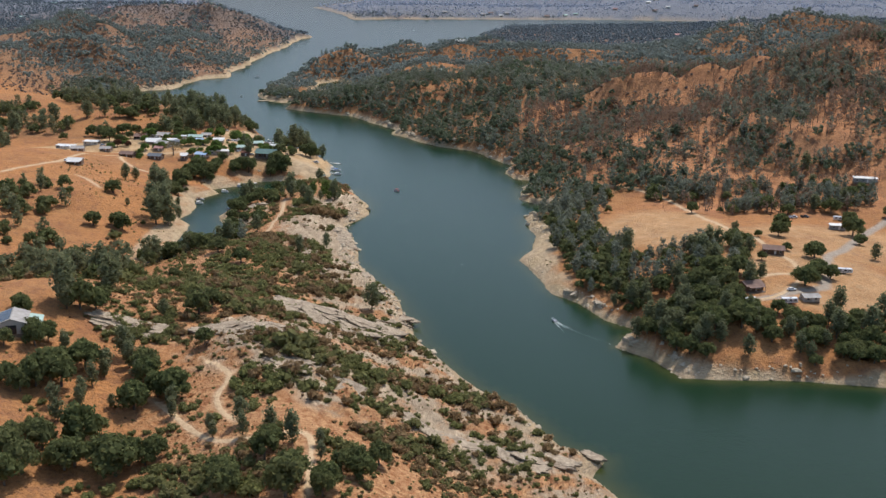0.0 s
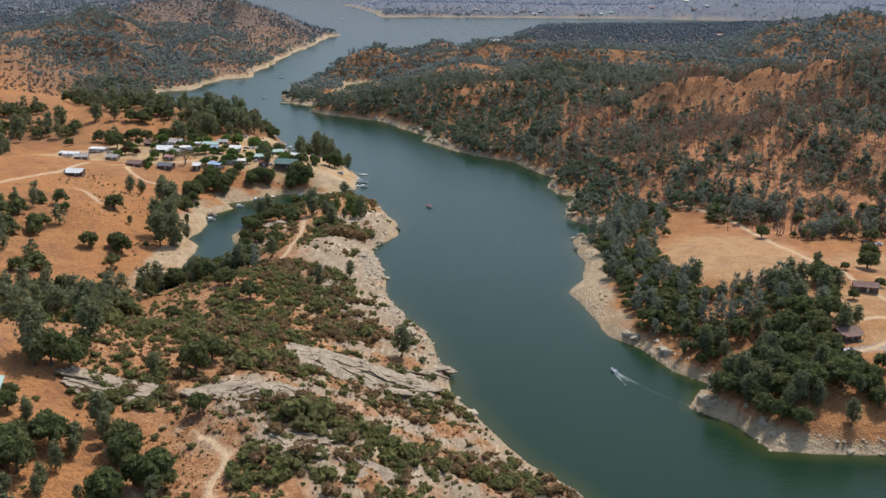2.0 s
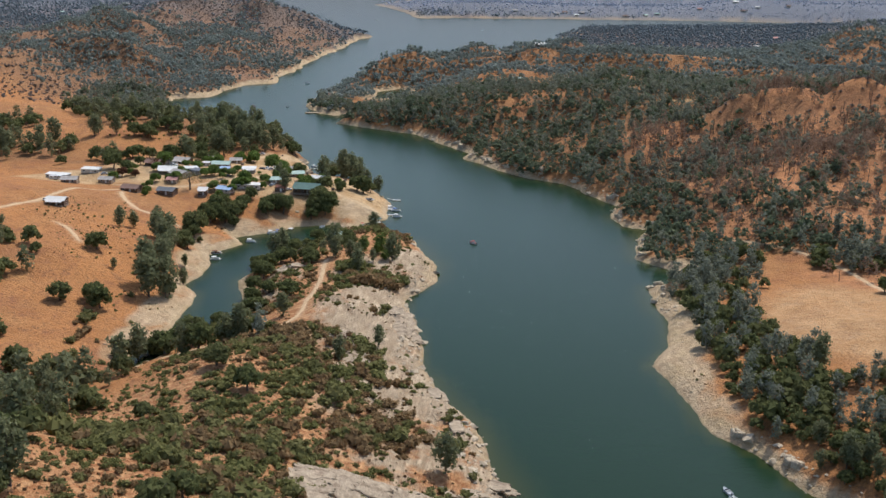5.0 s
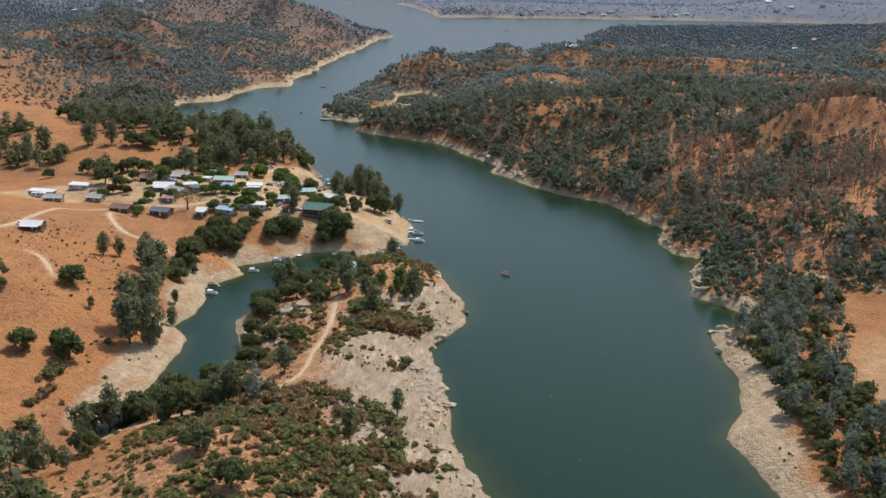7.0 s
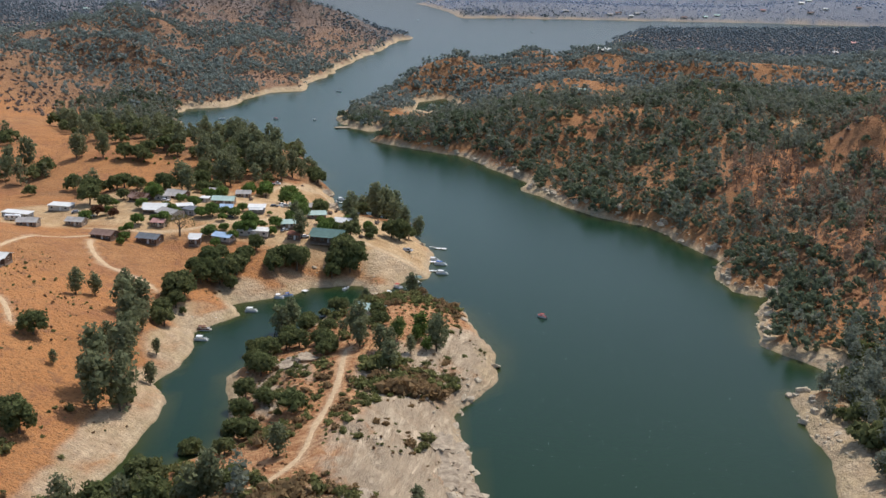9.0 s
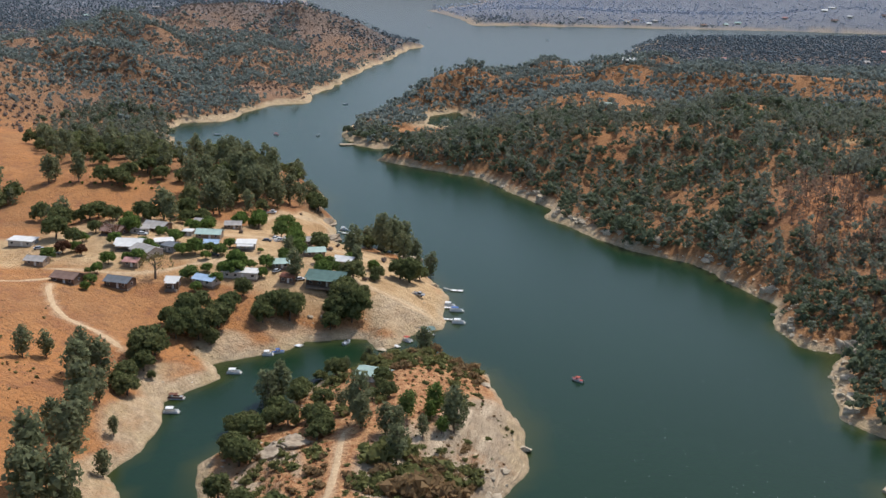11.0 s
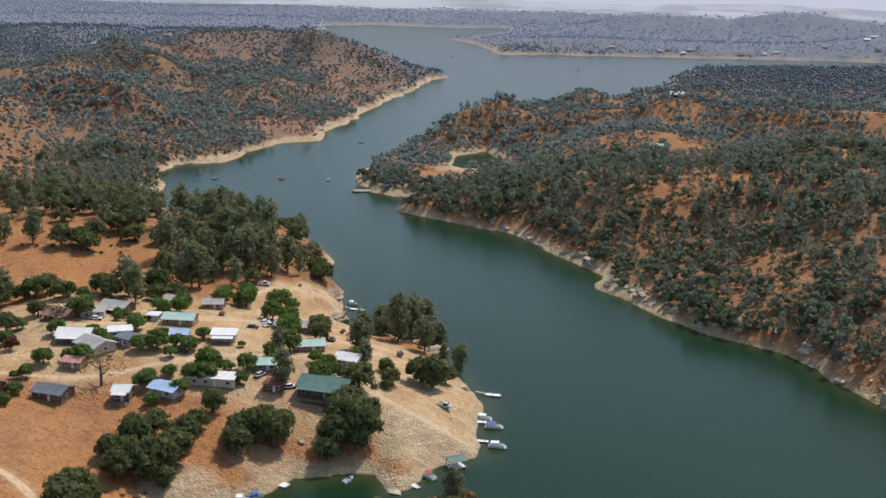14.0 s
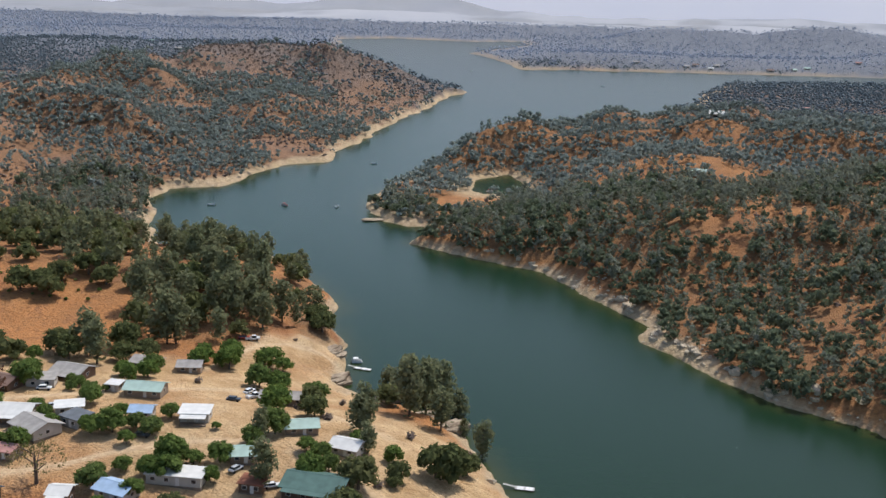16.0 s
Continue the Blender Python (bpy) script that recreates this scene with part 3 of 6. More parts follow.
for n, (line, half) in enumerate([(q, 1.0) for q in TRACKS_SOUTH] + [(q, 1.1) for q in TRACKS_NORTH]):
    pts = np.array(line, float)
    for _ in range(3):
        pts = np.concatenate([pts[:1], np.stack([0.75 * pts[:-1] + 0.25 * pts[1:], 0.25 * pts[:-1] + 0.75 * pts[1:]], 1).reshape(-1, 2), pts[-1:]])
    leg = np.concatenate([[0], np.cumsum(np.hypot(*np.diff(pts, axis=0).T))])
    at_m = np.arange(0, leg[-1], 0.8)
    px, py = np.interp(at_m, leg, pts[:, 0]), np.interp(at_m, leg, pts[:, 1])
    tx, ty = np.gradient(px), np.gradient(py)
    size = np.hypot(tx, ty) + 1e-9
    wide = half * (1 + 0.34 * rough_ground(px, py, 7, 27 + n, 4)) * np.clip(np.minimum(at_m, leg[-1] - at_m) / 4, 0.15, 1)
    across = np.linspace(-1, 1, 7)[None]
    sx = px[:, None] + (ty / size * wide)[:, None] * across
    sy = py[:, None] - (tx / size * wide)[:, None] * across
    tagged(sheet("dirt_track", sx, sy, sheet_height(sx, sy) + 0.10 * (1 - across ** 6) - 0.02, {}, track_mat), "narrow pale dirt track worn into dry grass", "track", kind="structure")

# water: dark green, with wind ripples at three sizes
water_mat, nt, wb = material("lake_water", 0.24, 0.15)
wb.inputs["IOR"].default_value = 1.333
deep = mixed(nt, speckle(nt, 180.0, 0.3, 0.7), rgb(0.0078, 0.0255, 0.0112), rgb(0.0092, 0.0295, 0.0132))
shoal = node(nt, "ShaderNodeAttribute", attribute_name="shallow").outputs["Fac"]
nt.links.new(mixed(nt, shoal, deep, rgb(0.040, 0.047, 0.013)), wb.inputs["Base Color"])
ripple = mixed(nt, 0.5, speckle(nt, 1.1, 0.2, 0.8), speckle(nt, 5.0, 0.2, 0.8))
relief(nt, wb, ripple, 0.10, 0.55)
# the silty bed shows olive through the shallows
wx, wy, wd = gx[::3, ::3].copy(), gy[::3, ::3].copy(), gd[::3, ::3]
wx[:, 0], wx[:, -1], wy[0], wy[-1] = -7000.0, 7000.0, -1500.0, 4840.0
shallow = np.clip(1 + wd / (9 + 6 * rough_ground(wx, wy, 60, 25, 2)), 0, 1) ** 1.6 * np.clip(1.5 - wy / 2000, 0.2, 1)
water = sheet("water", wx, wy, 0 * wx, {"shallow": shallow}, water_mat)
tagged(water, "dark green lake with fine wind ripples", "water", kind="structure")

# far mountains and hazy air behind the last hills, as glowing backdrop sheets
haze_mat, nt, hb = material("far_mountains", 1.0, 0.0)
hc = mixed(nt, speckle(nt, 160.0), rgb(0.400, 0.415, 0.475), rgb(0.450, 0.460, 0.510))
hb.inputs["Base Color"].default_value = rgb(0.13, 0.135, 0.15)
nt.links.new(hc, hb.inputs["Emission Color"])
# the mountains glow: haze put in by emission, so their shading stays faint
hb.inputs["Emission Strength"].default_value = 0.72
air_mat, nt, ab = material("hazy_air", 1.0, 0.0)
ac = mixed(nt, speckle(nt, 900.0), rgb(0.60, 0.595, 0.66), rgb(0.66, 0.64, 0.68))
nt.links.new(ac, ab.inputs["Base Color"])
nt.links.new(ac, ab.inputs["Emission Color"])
# an added sheet that glows in place of the hazy sky
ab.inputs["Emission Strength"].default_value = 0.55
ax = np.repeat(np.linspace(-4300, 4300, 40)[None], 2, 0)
tagged(sheet("backdrop", ax, 4780 - 0.00006 * ax ** 2, np.array([[-5.0], [420.0]]) + 0 * ax, {}, air_mat), "glowing backdrop sheet for the pale haze above the far mountains", "sky", kind="structure")
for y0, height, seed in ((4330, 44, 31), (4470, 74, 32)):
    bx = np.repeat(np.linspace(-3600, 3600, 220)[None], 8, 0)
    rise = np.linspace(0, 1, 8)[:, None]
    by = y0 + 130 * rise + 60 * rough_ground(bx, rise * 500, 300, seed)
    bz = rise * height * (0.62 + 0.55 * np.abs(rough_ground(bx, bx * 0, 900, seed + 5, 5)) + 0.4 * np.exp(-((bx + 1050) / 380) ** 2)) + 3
    tagged(sheet("backdrop", bx, by, bz, {}, haze_mat), "pale blue backdrop mountains with summer haze put in as glow", "mountains", kind="structure")

# ---- building blocks ----


def mesh_of(name, verts, faces, mat):
    mesh = bpy.data.meshes.new(name)
    mesh.from_pydata([tuple(v) for v in verts], [], [tuple(f) for f in faces])
    mesh.update()
    mesh.materials.append(mat)
    return mesh


def part(name, bm, mat, parent, label=""):
    """Links a bmesh as one mesh object under a thing or under a part."""
    mesh = bpy.data.meshes.new(name)
    bmesh.ops.recalc_face_normals(bm, faces=bm.faces)
    bm.to_mesh(mesh)
    bm.free()
    mesh.materials.append(mat)
    ob = new(name, mesh)
    ob.parent = parent
    if label:
        tagged(ob, label)
    return ob


def thing(name, label, category, group=""):
    return tagged(new(name), label, category, group)


def box(bm, x, y, z, w, d, h, bevel=0.0, turn=0.0):
    """A block whose foot's middle is at x, y, z."""
    made = bmesh.ops.create_cube(bm, size=1.0, matrix=pose(x, y, z + h / 2, 0, 0, turn) @ Matrix.Diagonal((w, d, h, 1)))
    if bevel:
        edges = list({e for v in made["verts"] for e in v.link_edges})
        bmesh.ops.bevel(bm, geom=edges, offset=bevel, segments=1, affect="EDGES")
    return bm


def boxes(*rows):
    bm = bmesh.new()
    for r in rows:
        box(bm, *r)
    return bm


def prism(profile, x0, x1, axis="x"):
    """A solid with an upright profile of (across, up) corners, drawn out along x."""
    bm = bmesh.new()
    a = [bm.verts.new((x0, p, q)) for p, q in profile]
    b = [bm.verts.new((x1, p, q)) for p, q in profile]
    bm.faces.new(a)
    bm.faces.new(b[::-1])
    for i in range(len(profile)):
        j = (i + 1) % len(profile)
        bm.faces.new((a[i], b[i], b[j], a[j]))
    return bm


def rod(bm, a, b, r0, r1=None, sides=6):
    a, b = Vector(a), Vector(b)
    turn = (b - a).to_track_quat("Z", "Y").to_matrix().to_4x4()
    bmesh.ops.create_cone(bm, cap_ends=True, segments=sides, radius1=r0, radius2=r0 if r1 is None else r1, depth=(b - a).length, matrix=Matrix.Translation((a + b) / 2) @ turn)
    return bm


def height(x, y):
    return float(ground(np.array([float(x)]), np.array([float(y)]))[0])


def at(x, y, turn=0.0, z=None, size=1.0):
    return pose(x, y, height(x, y) if z is None else z, 0, 0, turn) @ Matrix.Diagonal((size, size, size, 1))


# ---- trees ----
bark = plain("bark", (0.16, 0.12, 0.09), 0.95, 0.4, 0.4, bump=0.04)
char = plain("charred_bark", (0.130, 0.095, 0.076), 0.95, 0.4, 0.5)
oak_leaf = foliage("oak_leaves", (0.062, 0.074, 0.030), (0.162, 0.178, 0.070), (0.152, 0.148, 0.064))
pine_leaf = foliage("grey_pine_needles", (0.112, 0.122, 0.062), (0.236, 0.246, 0.130), (0.180, 0.178, 0.098))
green_leaf = foliage("garden_tree_leaves", (0.066, 0.106, 0.024), (0.178, 0.240, 0.064), (0.125, 0.150, 0.055))
# wood, hill, far and distant leaves: haze painted in, paler and bluer with distance
wood_leaf = foliage("wood_oak_leaves", (0.074, 0.097, 0.058), (0.178, 0.208, 0.124), (0.176, 0.180, 0.118))
hazed_hill_leaf = foliage("hill_oak_leaves", (0.148, 0.180, 0.158), (0.276, 0.308, 0.268), (0.246, 0.264, 0.234))
hazed_far_leaf = foliage("far_woods_leaves", (0.360, 0.400, 0.480), (0.395, 0.436, 0.515), (0.380, 0.418, 0.498))
hazed_mid_leaf = foliage("distant_woods_leaves", (0.168, 0.202, 0.218), (0.212, 0.248, 0.262), (0.190, 0.222, 0.236))
wood_pine = foliage("wood_pine_needles", (0.126, 0.144, 0.104), (0.252, 0.268, 0.192), (0.220, 0.222, 0.164))
bush_leaf = foliage("chaparral_leaves", (0.096, 0.102, 0.036), (0.218, 0.218, 0.080), (0.205, 0.168, 0.086))
brown_leaf = foliage("dry_brush", (0.165, 0.105, 0.052), (0.310, 0.200, 0.100), (0.23, 0.165, 0.085))
slope_leaf = foliage("headland_brush", (0.150, 0.112, 0.092), (0.260, 0.202, 0.168), (0.205, 0.175, 0.142))
red_leaf = foliage("reddish_leaves", (0.075, 0.032, 0.020), (0.160, 0.075, 0.045), (0.12, 0.07, 0.04))

PHI = (1 + 5 ** 0.5) / 2
ICO_V = np.array([(-1, PHI, 0), (1, PHI, 0), (-1, -PHI, 0), (1, -PHI, 0), (0, -1, PHI), (0, 1, PHI), (0, -1, -PHI), (0, 1, -PHI), (PHI, 0, -1), (PHI, 0, 1), (-PHI, 0, -1), (-PHI, 0, 1)]) / math.hypot(1, PHI)
ICO_F = np.array([(a, b, c) for a in range(12) for b in range(a + 1, 12) for c in range(b + 1, 12)
                  if max(np.linalg.norm(ICO_V[a] - ICO_V[b]), np.linalg.norm(ICO_V[b] - ICO_V[c]), np.linalg.norm(ICO_V[a] - ICO_V[c])) < 1.1])
flip = np.einsum("ij,ij->i", np.cross(ICO_V[ICO_F[:, 1]] - ICO_V[ICO_F[:, 0]], ICO_V[ICO_F[:, 2]] - ICO_V[ICO_F[:, 0]]), ICO_V[ICO_F[:, 0]]) < 0
ICO_F[flip] = ICO_F[flip][:, ::-1]


def split_ball():
    verts, faces, seen = [tuple(v) for v in ICO_V], [], {}

    def middle(a, b):
        key = (min(a, b), max(a, b))
        if key not in seen:
            m = np.array(verts[a]) + np.array(verts[b])
            verts.append(tuple(m / np.linalg.norm(m)))
            seen[key] = len(verts) - 1
        return seen[key]
    for a, b, c in ICO_F:
        d, e, f = middle(a, b), middle(b, c), middle(c, a)
        faces += [(a, d, f), (b, e, d), (c, f, e), (d, e, f)]
    return np.array(verts), np.array(faces)


BALL_V, BALL_F = split_ball()
OCTA_V = np.array([(1, 0, 0), (-1, 0, 0), (0, 1, 0), (0, -1, 0), (0, 0, 1), (0, 0, -1)], float) * 1.12
OCTA_F = np.array([(0, 2, 4), (2, 1, 4), (1, 3, 4), (3, 0, 4), (2, 0, 5), (1, 2, 5), (3, 1, 5), (0, 3, 5)])


class Clumps:
    """Gathers leaf clumps and loose leaves into one list of triangles."""

    def __init__(self, seed):
        self.rng, self.v, self.f, self.n = np.random.RandomState(seed), [], [], 0

    def add(self, v, f):
        self.v.append(v)
        self.f.append(f + self.n)
        self.n += len(v)

    def lobe(self, c, r, fine=True, flat=0.8, uneven=0.3):
        v, f = (BALL_V, BALL_F) if fine else (OCTA_V, OCTA_F) if fine is None else (ICO_V, ICO_F)
        k = 1 + uneven * (self.rng.rand(len(v), 1) - 0.55)
        turn = np.array(Euler(tuple(self.rng.rand(3) * 6)).to_matrix())
        self.add((v @ turn.T) * k * r * np.array([1, 1, flat]) + c, f)

    def leaves(self, c, r, count, size, flat=0.8):
        """Leaf sprays that face outwards, with a good deal of disorder."""
        d = self.rng.randn(count, 3)
        d /= np.linalg.norm(d, axis=1, keepdims=True)
        p = c + d * r * np.array([1, 1, flat]) * (0.84 + 0.36 * self.rng.rand(count, 1))
        out = d + 0.55 * self.rng.randn(count, 3)
        out /= np.linalg.norm(out, axis=1, keepdims=True)
        side = np.cross(out, self.rng.randn(count, 3))
        side /= np.linalg.norm(side, axis=1, keepdims=True)
        up = np.cross(out, side)
        s = size * self.rng.uniform(0.6, 1.3, (count, 1))
        tri = np.stack([p + side * s, p - 0.5 * side * s + 0.87 * up * s, p - 0.5 * side * s - 0.87 * up * s], 1)
        self.add(tri.reshape(-1, 3), np.arange(count * 3).reshape(-1, 3))

    def done(self):
        return np.concatenate(self.v), np.concatenate(self.f)


def oak_crown(seed, lobes=19, fine=None, leaves=46, size=0.54):
    """A full, uneven dome about 10 m across and 8 m high."""
    k = Clumps(seed)
    for i in range(lobes):
        up = 1 - 1.35 * (i + 0.5) / lobes
        ring = math.sqrt(max(0.05, 1 - up * up))
        a, r = 2.4 * i + 0.7 * k.rng.rand(), 3.3 * ring * k.rng.uniform(0.72, 1.08)
        c = np.array([r * math.cos(a), r * math.sin(a), 3.7 + 2.7 * up + k.rng.uniform(-0.4, 0.4)])
        s = k.rng.uniform(1.1, 2.1) * (14 / max(lobes, 8)) ** 0.35 * (1.0 if lobes > 7 else 0.82)
        k.lobe(c, s * 0.88, fine, 0.85, 0.38)
        k.leaves(c, s, leaves, size)
    return k.done()


def pine_crown(seed, lobes=12, fine=None, leaves=54, size=0.54):
    """A loose, round-headed grey pine: about 8 m across and 13 m high."""
    k = Clumps(seed)
    for i in range(lobes):
        f = i / (lobes - 1)
        a, r = 2.4 * i + k.rng.rand(), 2.7 * math.sin(0.35 + 2.45 * f) * k.rng.uniform(0.45, 1.1)
        c = np.array([r * math.cos(a), r * math.sin(a), 3.2 + 8.3 * f + k.rng.uniform(-0.6, 0.6)])
        s = (1.9 - 0.5 * f) * k.rng.uniform(0.75, 1.25)
        k.lobe(c, s * 0.66, fine, 0.95, 0.5)
        k.leaves(c, s * 1.1, leaves, size, 1.0)
    return k.done()


def bush_crown(seed, lobes=5, fine=None, leaves=15, size=0.34):
    """About 3 m across and 1.7 m high."""
    k = Clumps(seed)
    for i in range(lobes):
        a, r = 2.4 * i + k.rng.rand(), 0.95 * math.sqrt(i / lobes)
        c = np.array([r * math.cos(a), r * math.sin(a), 0.75 + k.rng.uniform(-0.25, 0.25)])
        s = k.rng.uniform(0.55, 0.9)
        k.lobe(c, s * 0.85, fine, 0.85)
        k.leaves(c, s, leaves, size)
    return k.done()


def sparse_crown(seed):
    """Thin scattered sprays round the ends of the limbs."""
    k = Clumps(seed)
    for i in range(14):
        a, r = 2.4 * i + k.rng.rand(), k.rng.uniform(1.5, 3.6)
        k.leaves(np.array([r * math.cos(a), r * math.sin(a), k.rng.uniform(3.6, 7.0)]), 0.9, 12, 0.34)
    return k.done()


def limbs(seed, top, spread, count, girth, sides=6):
    """A tapered, slightly bent trunk with limbs."""
    rng = random.Random(seed)
    bm = bmesh.new()
    bend = Vector((rng.uniform(-0.5, 0.5), rng.uniform(-0.5, 0.5), top * 0.5))
    tip = Vector((rng.uniform(-0.5, 0.5), rng.uniform(-0.5, 0.5), top))
    rod(bm, (0, 0, -0.6), bend, girth, girth * 0.75, sides)
    rod(bm, bend, tip, girth * 0.75, girth * 0.25, sides)
    for i in range(count):
        f = rng.uniform(0.3, 0.9)
        a = 2.4 * i + rng.random()
        foot = bend.lerp(tip, max(0, 2 * f - 1)) if f > 0.5 else Vector((0, 0, 0)).lerp(bend, 2 * f)
        end = foot + Vector((math.cos(a) * spread, math.sin(a) * spread, spread * rng.uniform(0.5, 1.0))) * rng.uniform(0.6, 1.0)
        rod(bm, foot, end, girth * 0.4, girth * 0.12, 5 if sides > 4 else 3)
    return bm


def tree_kinds(name, label, category, crown, leaf, top, spread, girth, variants):
    """Several trees of one kind, each a trunk and a crown under one thing, to be copied."""
    out = []
    for i in range(variants):
        t = thing(name, label, category)
        part("trunk", limbs(i + 11, top, spread, 6, girth), bark, t)
        crown_ob = new("crown", mesh_of("crown", *crown(100 + i * 7), leaf))
        crown_ob.parent = t
        out.append(t)
    return out


OAKS = tree_kinds("oak_tree", "dark green live oak with a broad dense crown", "tree", oak_crown, oak_leaf, 5.5, 3.0, 0.38, 6)
PINES = tree_kinds("grey_pine", "tall grey-green foothill pine with a loose crown", "tree", pine_crown, pine_leaf, 12.5, 2.2, 0.30, 6)
GARDEN = tree_kinds("shade_tree", "bright green leafy shade tree beside the cabins", "tree", oak_crown, green_leaf, 5.5, 2.8, 0.30, 4)
BARE = tree_kinds("bare_tree", "half-bare tree with thin reddish foliage", "tree", sparse_crown, red_leaf, 6.0, 3.6, 0.30, 2)
olive_leaf = foliage("thin_olive_leaves", (0.120, 0.105, 0.045), (0.230, 0.195, 0.085), (0.19, 0.15, 0.07))


def wide_sparse_crown(seed):
    """A broad, see-through crown: many small sprays over spreading limbs."""
    k = Clumps(seed)
    for i in range(60):
        a, r = 2.4 * i + k.rng.rand(), 5.4 * math.sqrt(k.rng.rand())
        k.leaves(np.array([r * math.cos(a), r * math.sin(a), 7.2 - 0.10 * r * r * k.rng.uniform(0.5, 1.1) + k.rng.uniform(-0.9, 0.5)]), 0.75, 9, 0.26)
    return k.done()


SPREADING = tree_kinds("spreading_oak", "wide half-bare oak with thin olive foliage beside the lane", "tree", wide_sparse_crown, olive_leaf, 6.2, 5.6, 0.42, 1)
RED = tree_kinds("red_leaved_tree", "rounded tree with dull red-brown foliage beside a cabin", "tree", oak_crown, red_leaf, 5.0, 2.6, 0.28, 1)
GREEN_PINES = tree_kinds("young_pine", "bright green young pine on dry ground", "tree", pine_crown, green_leaf, 11.0, 2.2, 0.26, 2)
USED = set()


def plant(kinds, x, y, size, turn=None, tall=1.0):
    """Stands the next of these trees on the ground; the first use of each takes the built one itself."""
    rng = random.Random(int(x * 13 + y * 7))
    t = kinds[rng.randrange(len(kinds))]
    m = at(x, y, rng.uniform(0, 360) if turn is None else turn, size=size) @ Matrix.Diagonal((1, 1, tall * rng.uniform(0.88, 1.12), 1))
    if t.name in USED:
        t = copy_thing(t, m @ Matrix.Diagonal([1 / q for q in t.scale] + [1]))
    else:
        USED.add(t.name)
        t.matrix_basis = m
    return t


# x, y and crown width, in metres
VILLAGE_SHADE = [(-281, 881, 9.0), (-269, 883, 3.9), (-265, 885, 3.6), (-259, 885, 2.8), (-269, 866, 5.1), (-260, 841, 8.8), (-260, 856, 4.9), (-244, 852, 9.6), (-239, 855, 6.4), (-258, 874, 6.9), (-245, 867, 4.7), (-255, 905, 7.4),
                 (-258, 898, 6.4), (-246, 923, 7.6), (-238, 930, 9.6), (-222, 915, 9.2), (-216, 916, 8.2), (-215, 865, 3.2), (-201, 870, 8.8), (-208, 849, 6.0), (-204, 860, 6.2), (-184, 848, 8.2), (-180, 852, 6.0)]
VILLAGE_SHADE_EAST = [(-208, 841, 5.2), (-219, 842, 9.8), (-227, 837, 8.2), (-234, 831, 8.9), (-178, 873, 5.5), (-167, 868, 5.9), (-294, 905, 5.8), (-124, 722, 7.3), (-117, 727, 7.5), (-280, 860, 6.8), (-293, 850, 6.0), (-299, 837, 6.4), (-272, 826, 5.1), (-287, 891, 6.0)]
VILLAGE_OAKS = [(-232, 860, 7.2), (-196, 890, 8.4), (-171, 847, 11.0), (-163, 853, 4.4), (-161, 856, 5.2), (-182, 926, 9.2), (-154, 870, 9.3), (-148, 877, 7.9), (-286, 912, 9.7), (-271, 920, 8.8), (-265, 926, 8.8), (-300, 905, 6.8), (-224, 990, 10.5),
                (-219, 780, 14.4), (-211, 782, 13.6), (-207, 791, 11.7), (-211, 824, 7.1), (-196, 806, 9.6), (-188, 814, 11.1), (-170, 821, 11.7), (-163, 826, 11.8), (-218, 754, 12.7), (-222, 741, 8.8)]
VILLAGE_PINES = [(-194, 842, 8.8), (-181, 887, 9.1), (-173, 869, 3.9), (-173, 915, 11.0), (-170, 926, 10.2), (-162, 910, 8.8), (-156, 918, 4), (-148, 904, 6.9), (-276, 912, 10.0), (-227, 734, 9.6), (-232, 731, 9.6), (-219, 705, 10.5), (-176, 749, 10.0), (-132, 796, 6.4), (-138, 716, 8.8), (-110, 727, 6.2)]
NECK_OAKS = [(-164, 740, 7.0), (-156, 741, 7.5), (-163, 770, 7.3), (-158, 782, 7.1), (-151, 785, 4.7), (-138, 751, 7.4), (-133, 734, 4.4), (-149, 715, 8.8), (-175, 726, 8.1), (-243, 681, 10.3), (-201, 660, 7.0), (-219, 626, 10.9), (-220, 751, 8.5), (-167, 694, 10.0),
             (-157, 666, 7.7), (-146, 659, 10.4), (-155, 643, 8.8), (-148, 707, 6.4), (-137, 597, 4.8), (-178, 592, 8.3), (-164, 589, 12.2), (-156, 595, 8.9), (-146, 600, 8.9)]
NECK_PINES = [(-213, 663, 12.1), (-212, 682, 11.6), (-203, 684, 5.5), (-207, 614, 12.7), (-230, 669, 3.1), (-252, 731, 7.1), (-247, 737, 6.2), (-139, 621, 6.5), (-173, 752, 8.9), (-122, 694, 7.6), (-110, 722, 8.2), (-96, 599, 5.5), (-105, 568, 5.4), (-58, 505, 9.9), (-189, 591, 9.3),
              (-149, 594, 8.7), (-206, 609, 10.8), (-207, 651, 12.4), (-201, 655, 11.0), (-172, 464, 10.1), (-196, 574, 12.0), (-184, 466, 8.4)]
SOUTH_OAKS = [(-139, 534, 10.0), (-123, 514, 9.1), (-149, 494, 6.5), (-173, 609, 12.6), (-182, 598, 11.1), (-224, 631, 9.2), (-235, 624, 10.2), (-207, 518, 11.9), (-154, 416, 7.9), (-176, 392, 6.7), (-156, 406, 10.5), (-164, 372, 7.5), (-161, 380, 5.6), (-120, 434, 9.4), (-119, 344, 10.2), (-110, 358, 8.8), (-123, 370, 8.7),
              (-143, 363, 9.5), (-148, 357, 8.6), (-153, 346, 9.3), (-159, 341, 9.2)]
SOUTH_OAKS_NEAR = [(-66, 308, 8.2), (-59, 287, 10.7), (-76, 289, 10.5), (-46, 286, 9.0), (-101, 313, 8.6), (-114, 308, 12.2), (-127, 315, 10.4), (-127, 302, 8.6), (-137, 293, 11.3), (-140, 314, 7.1), (-144, 309, 7.0)]
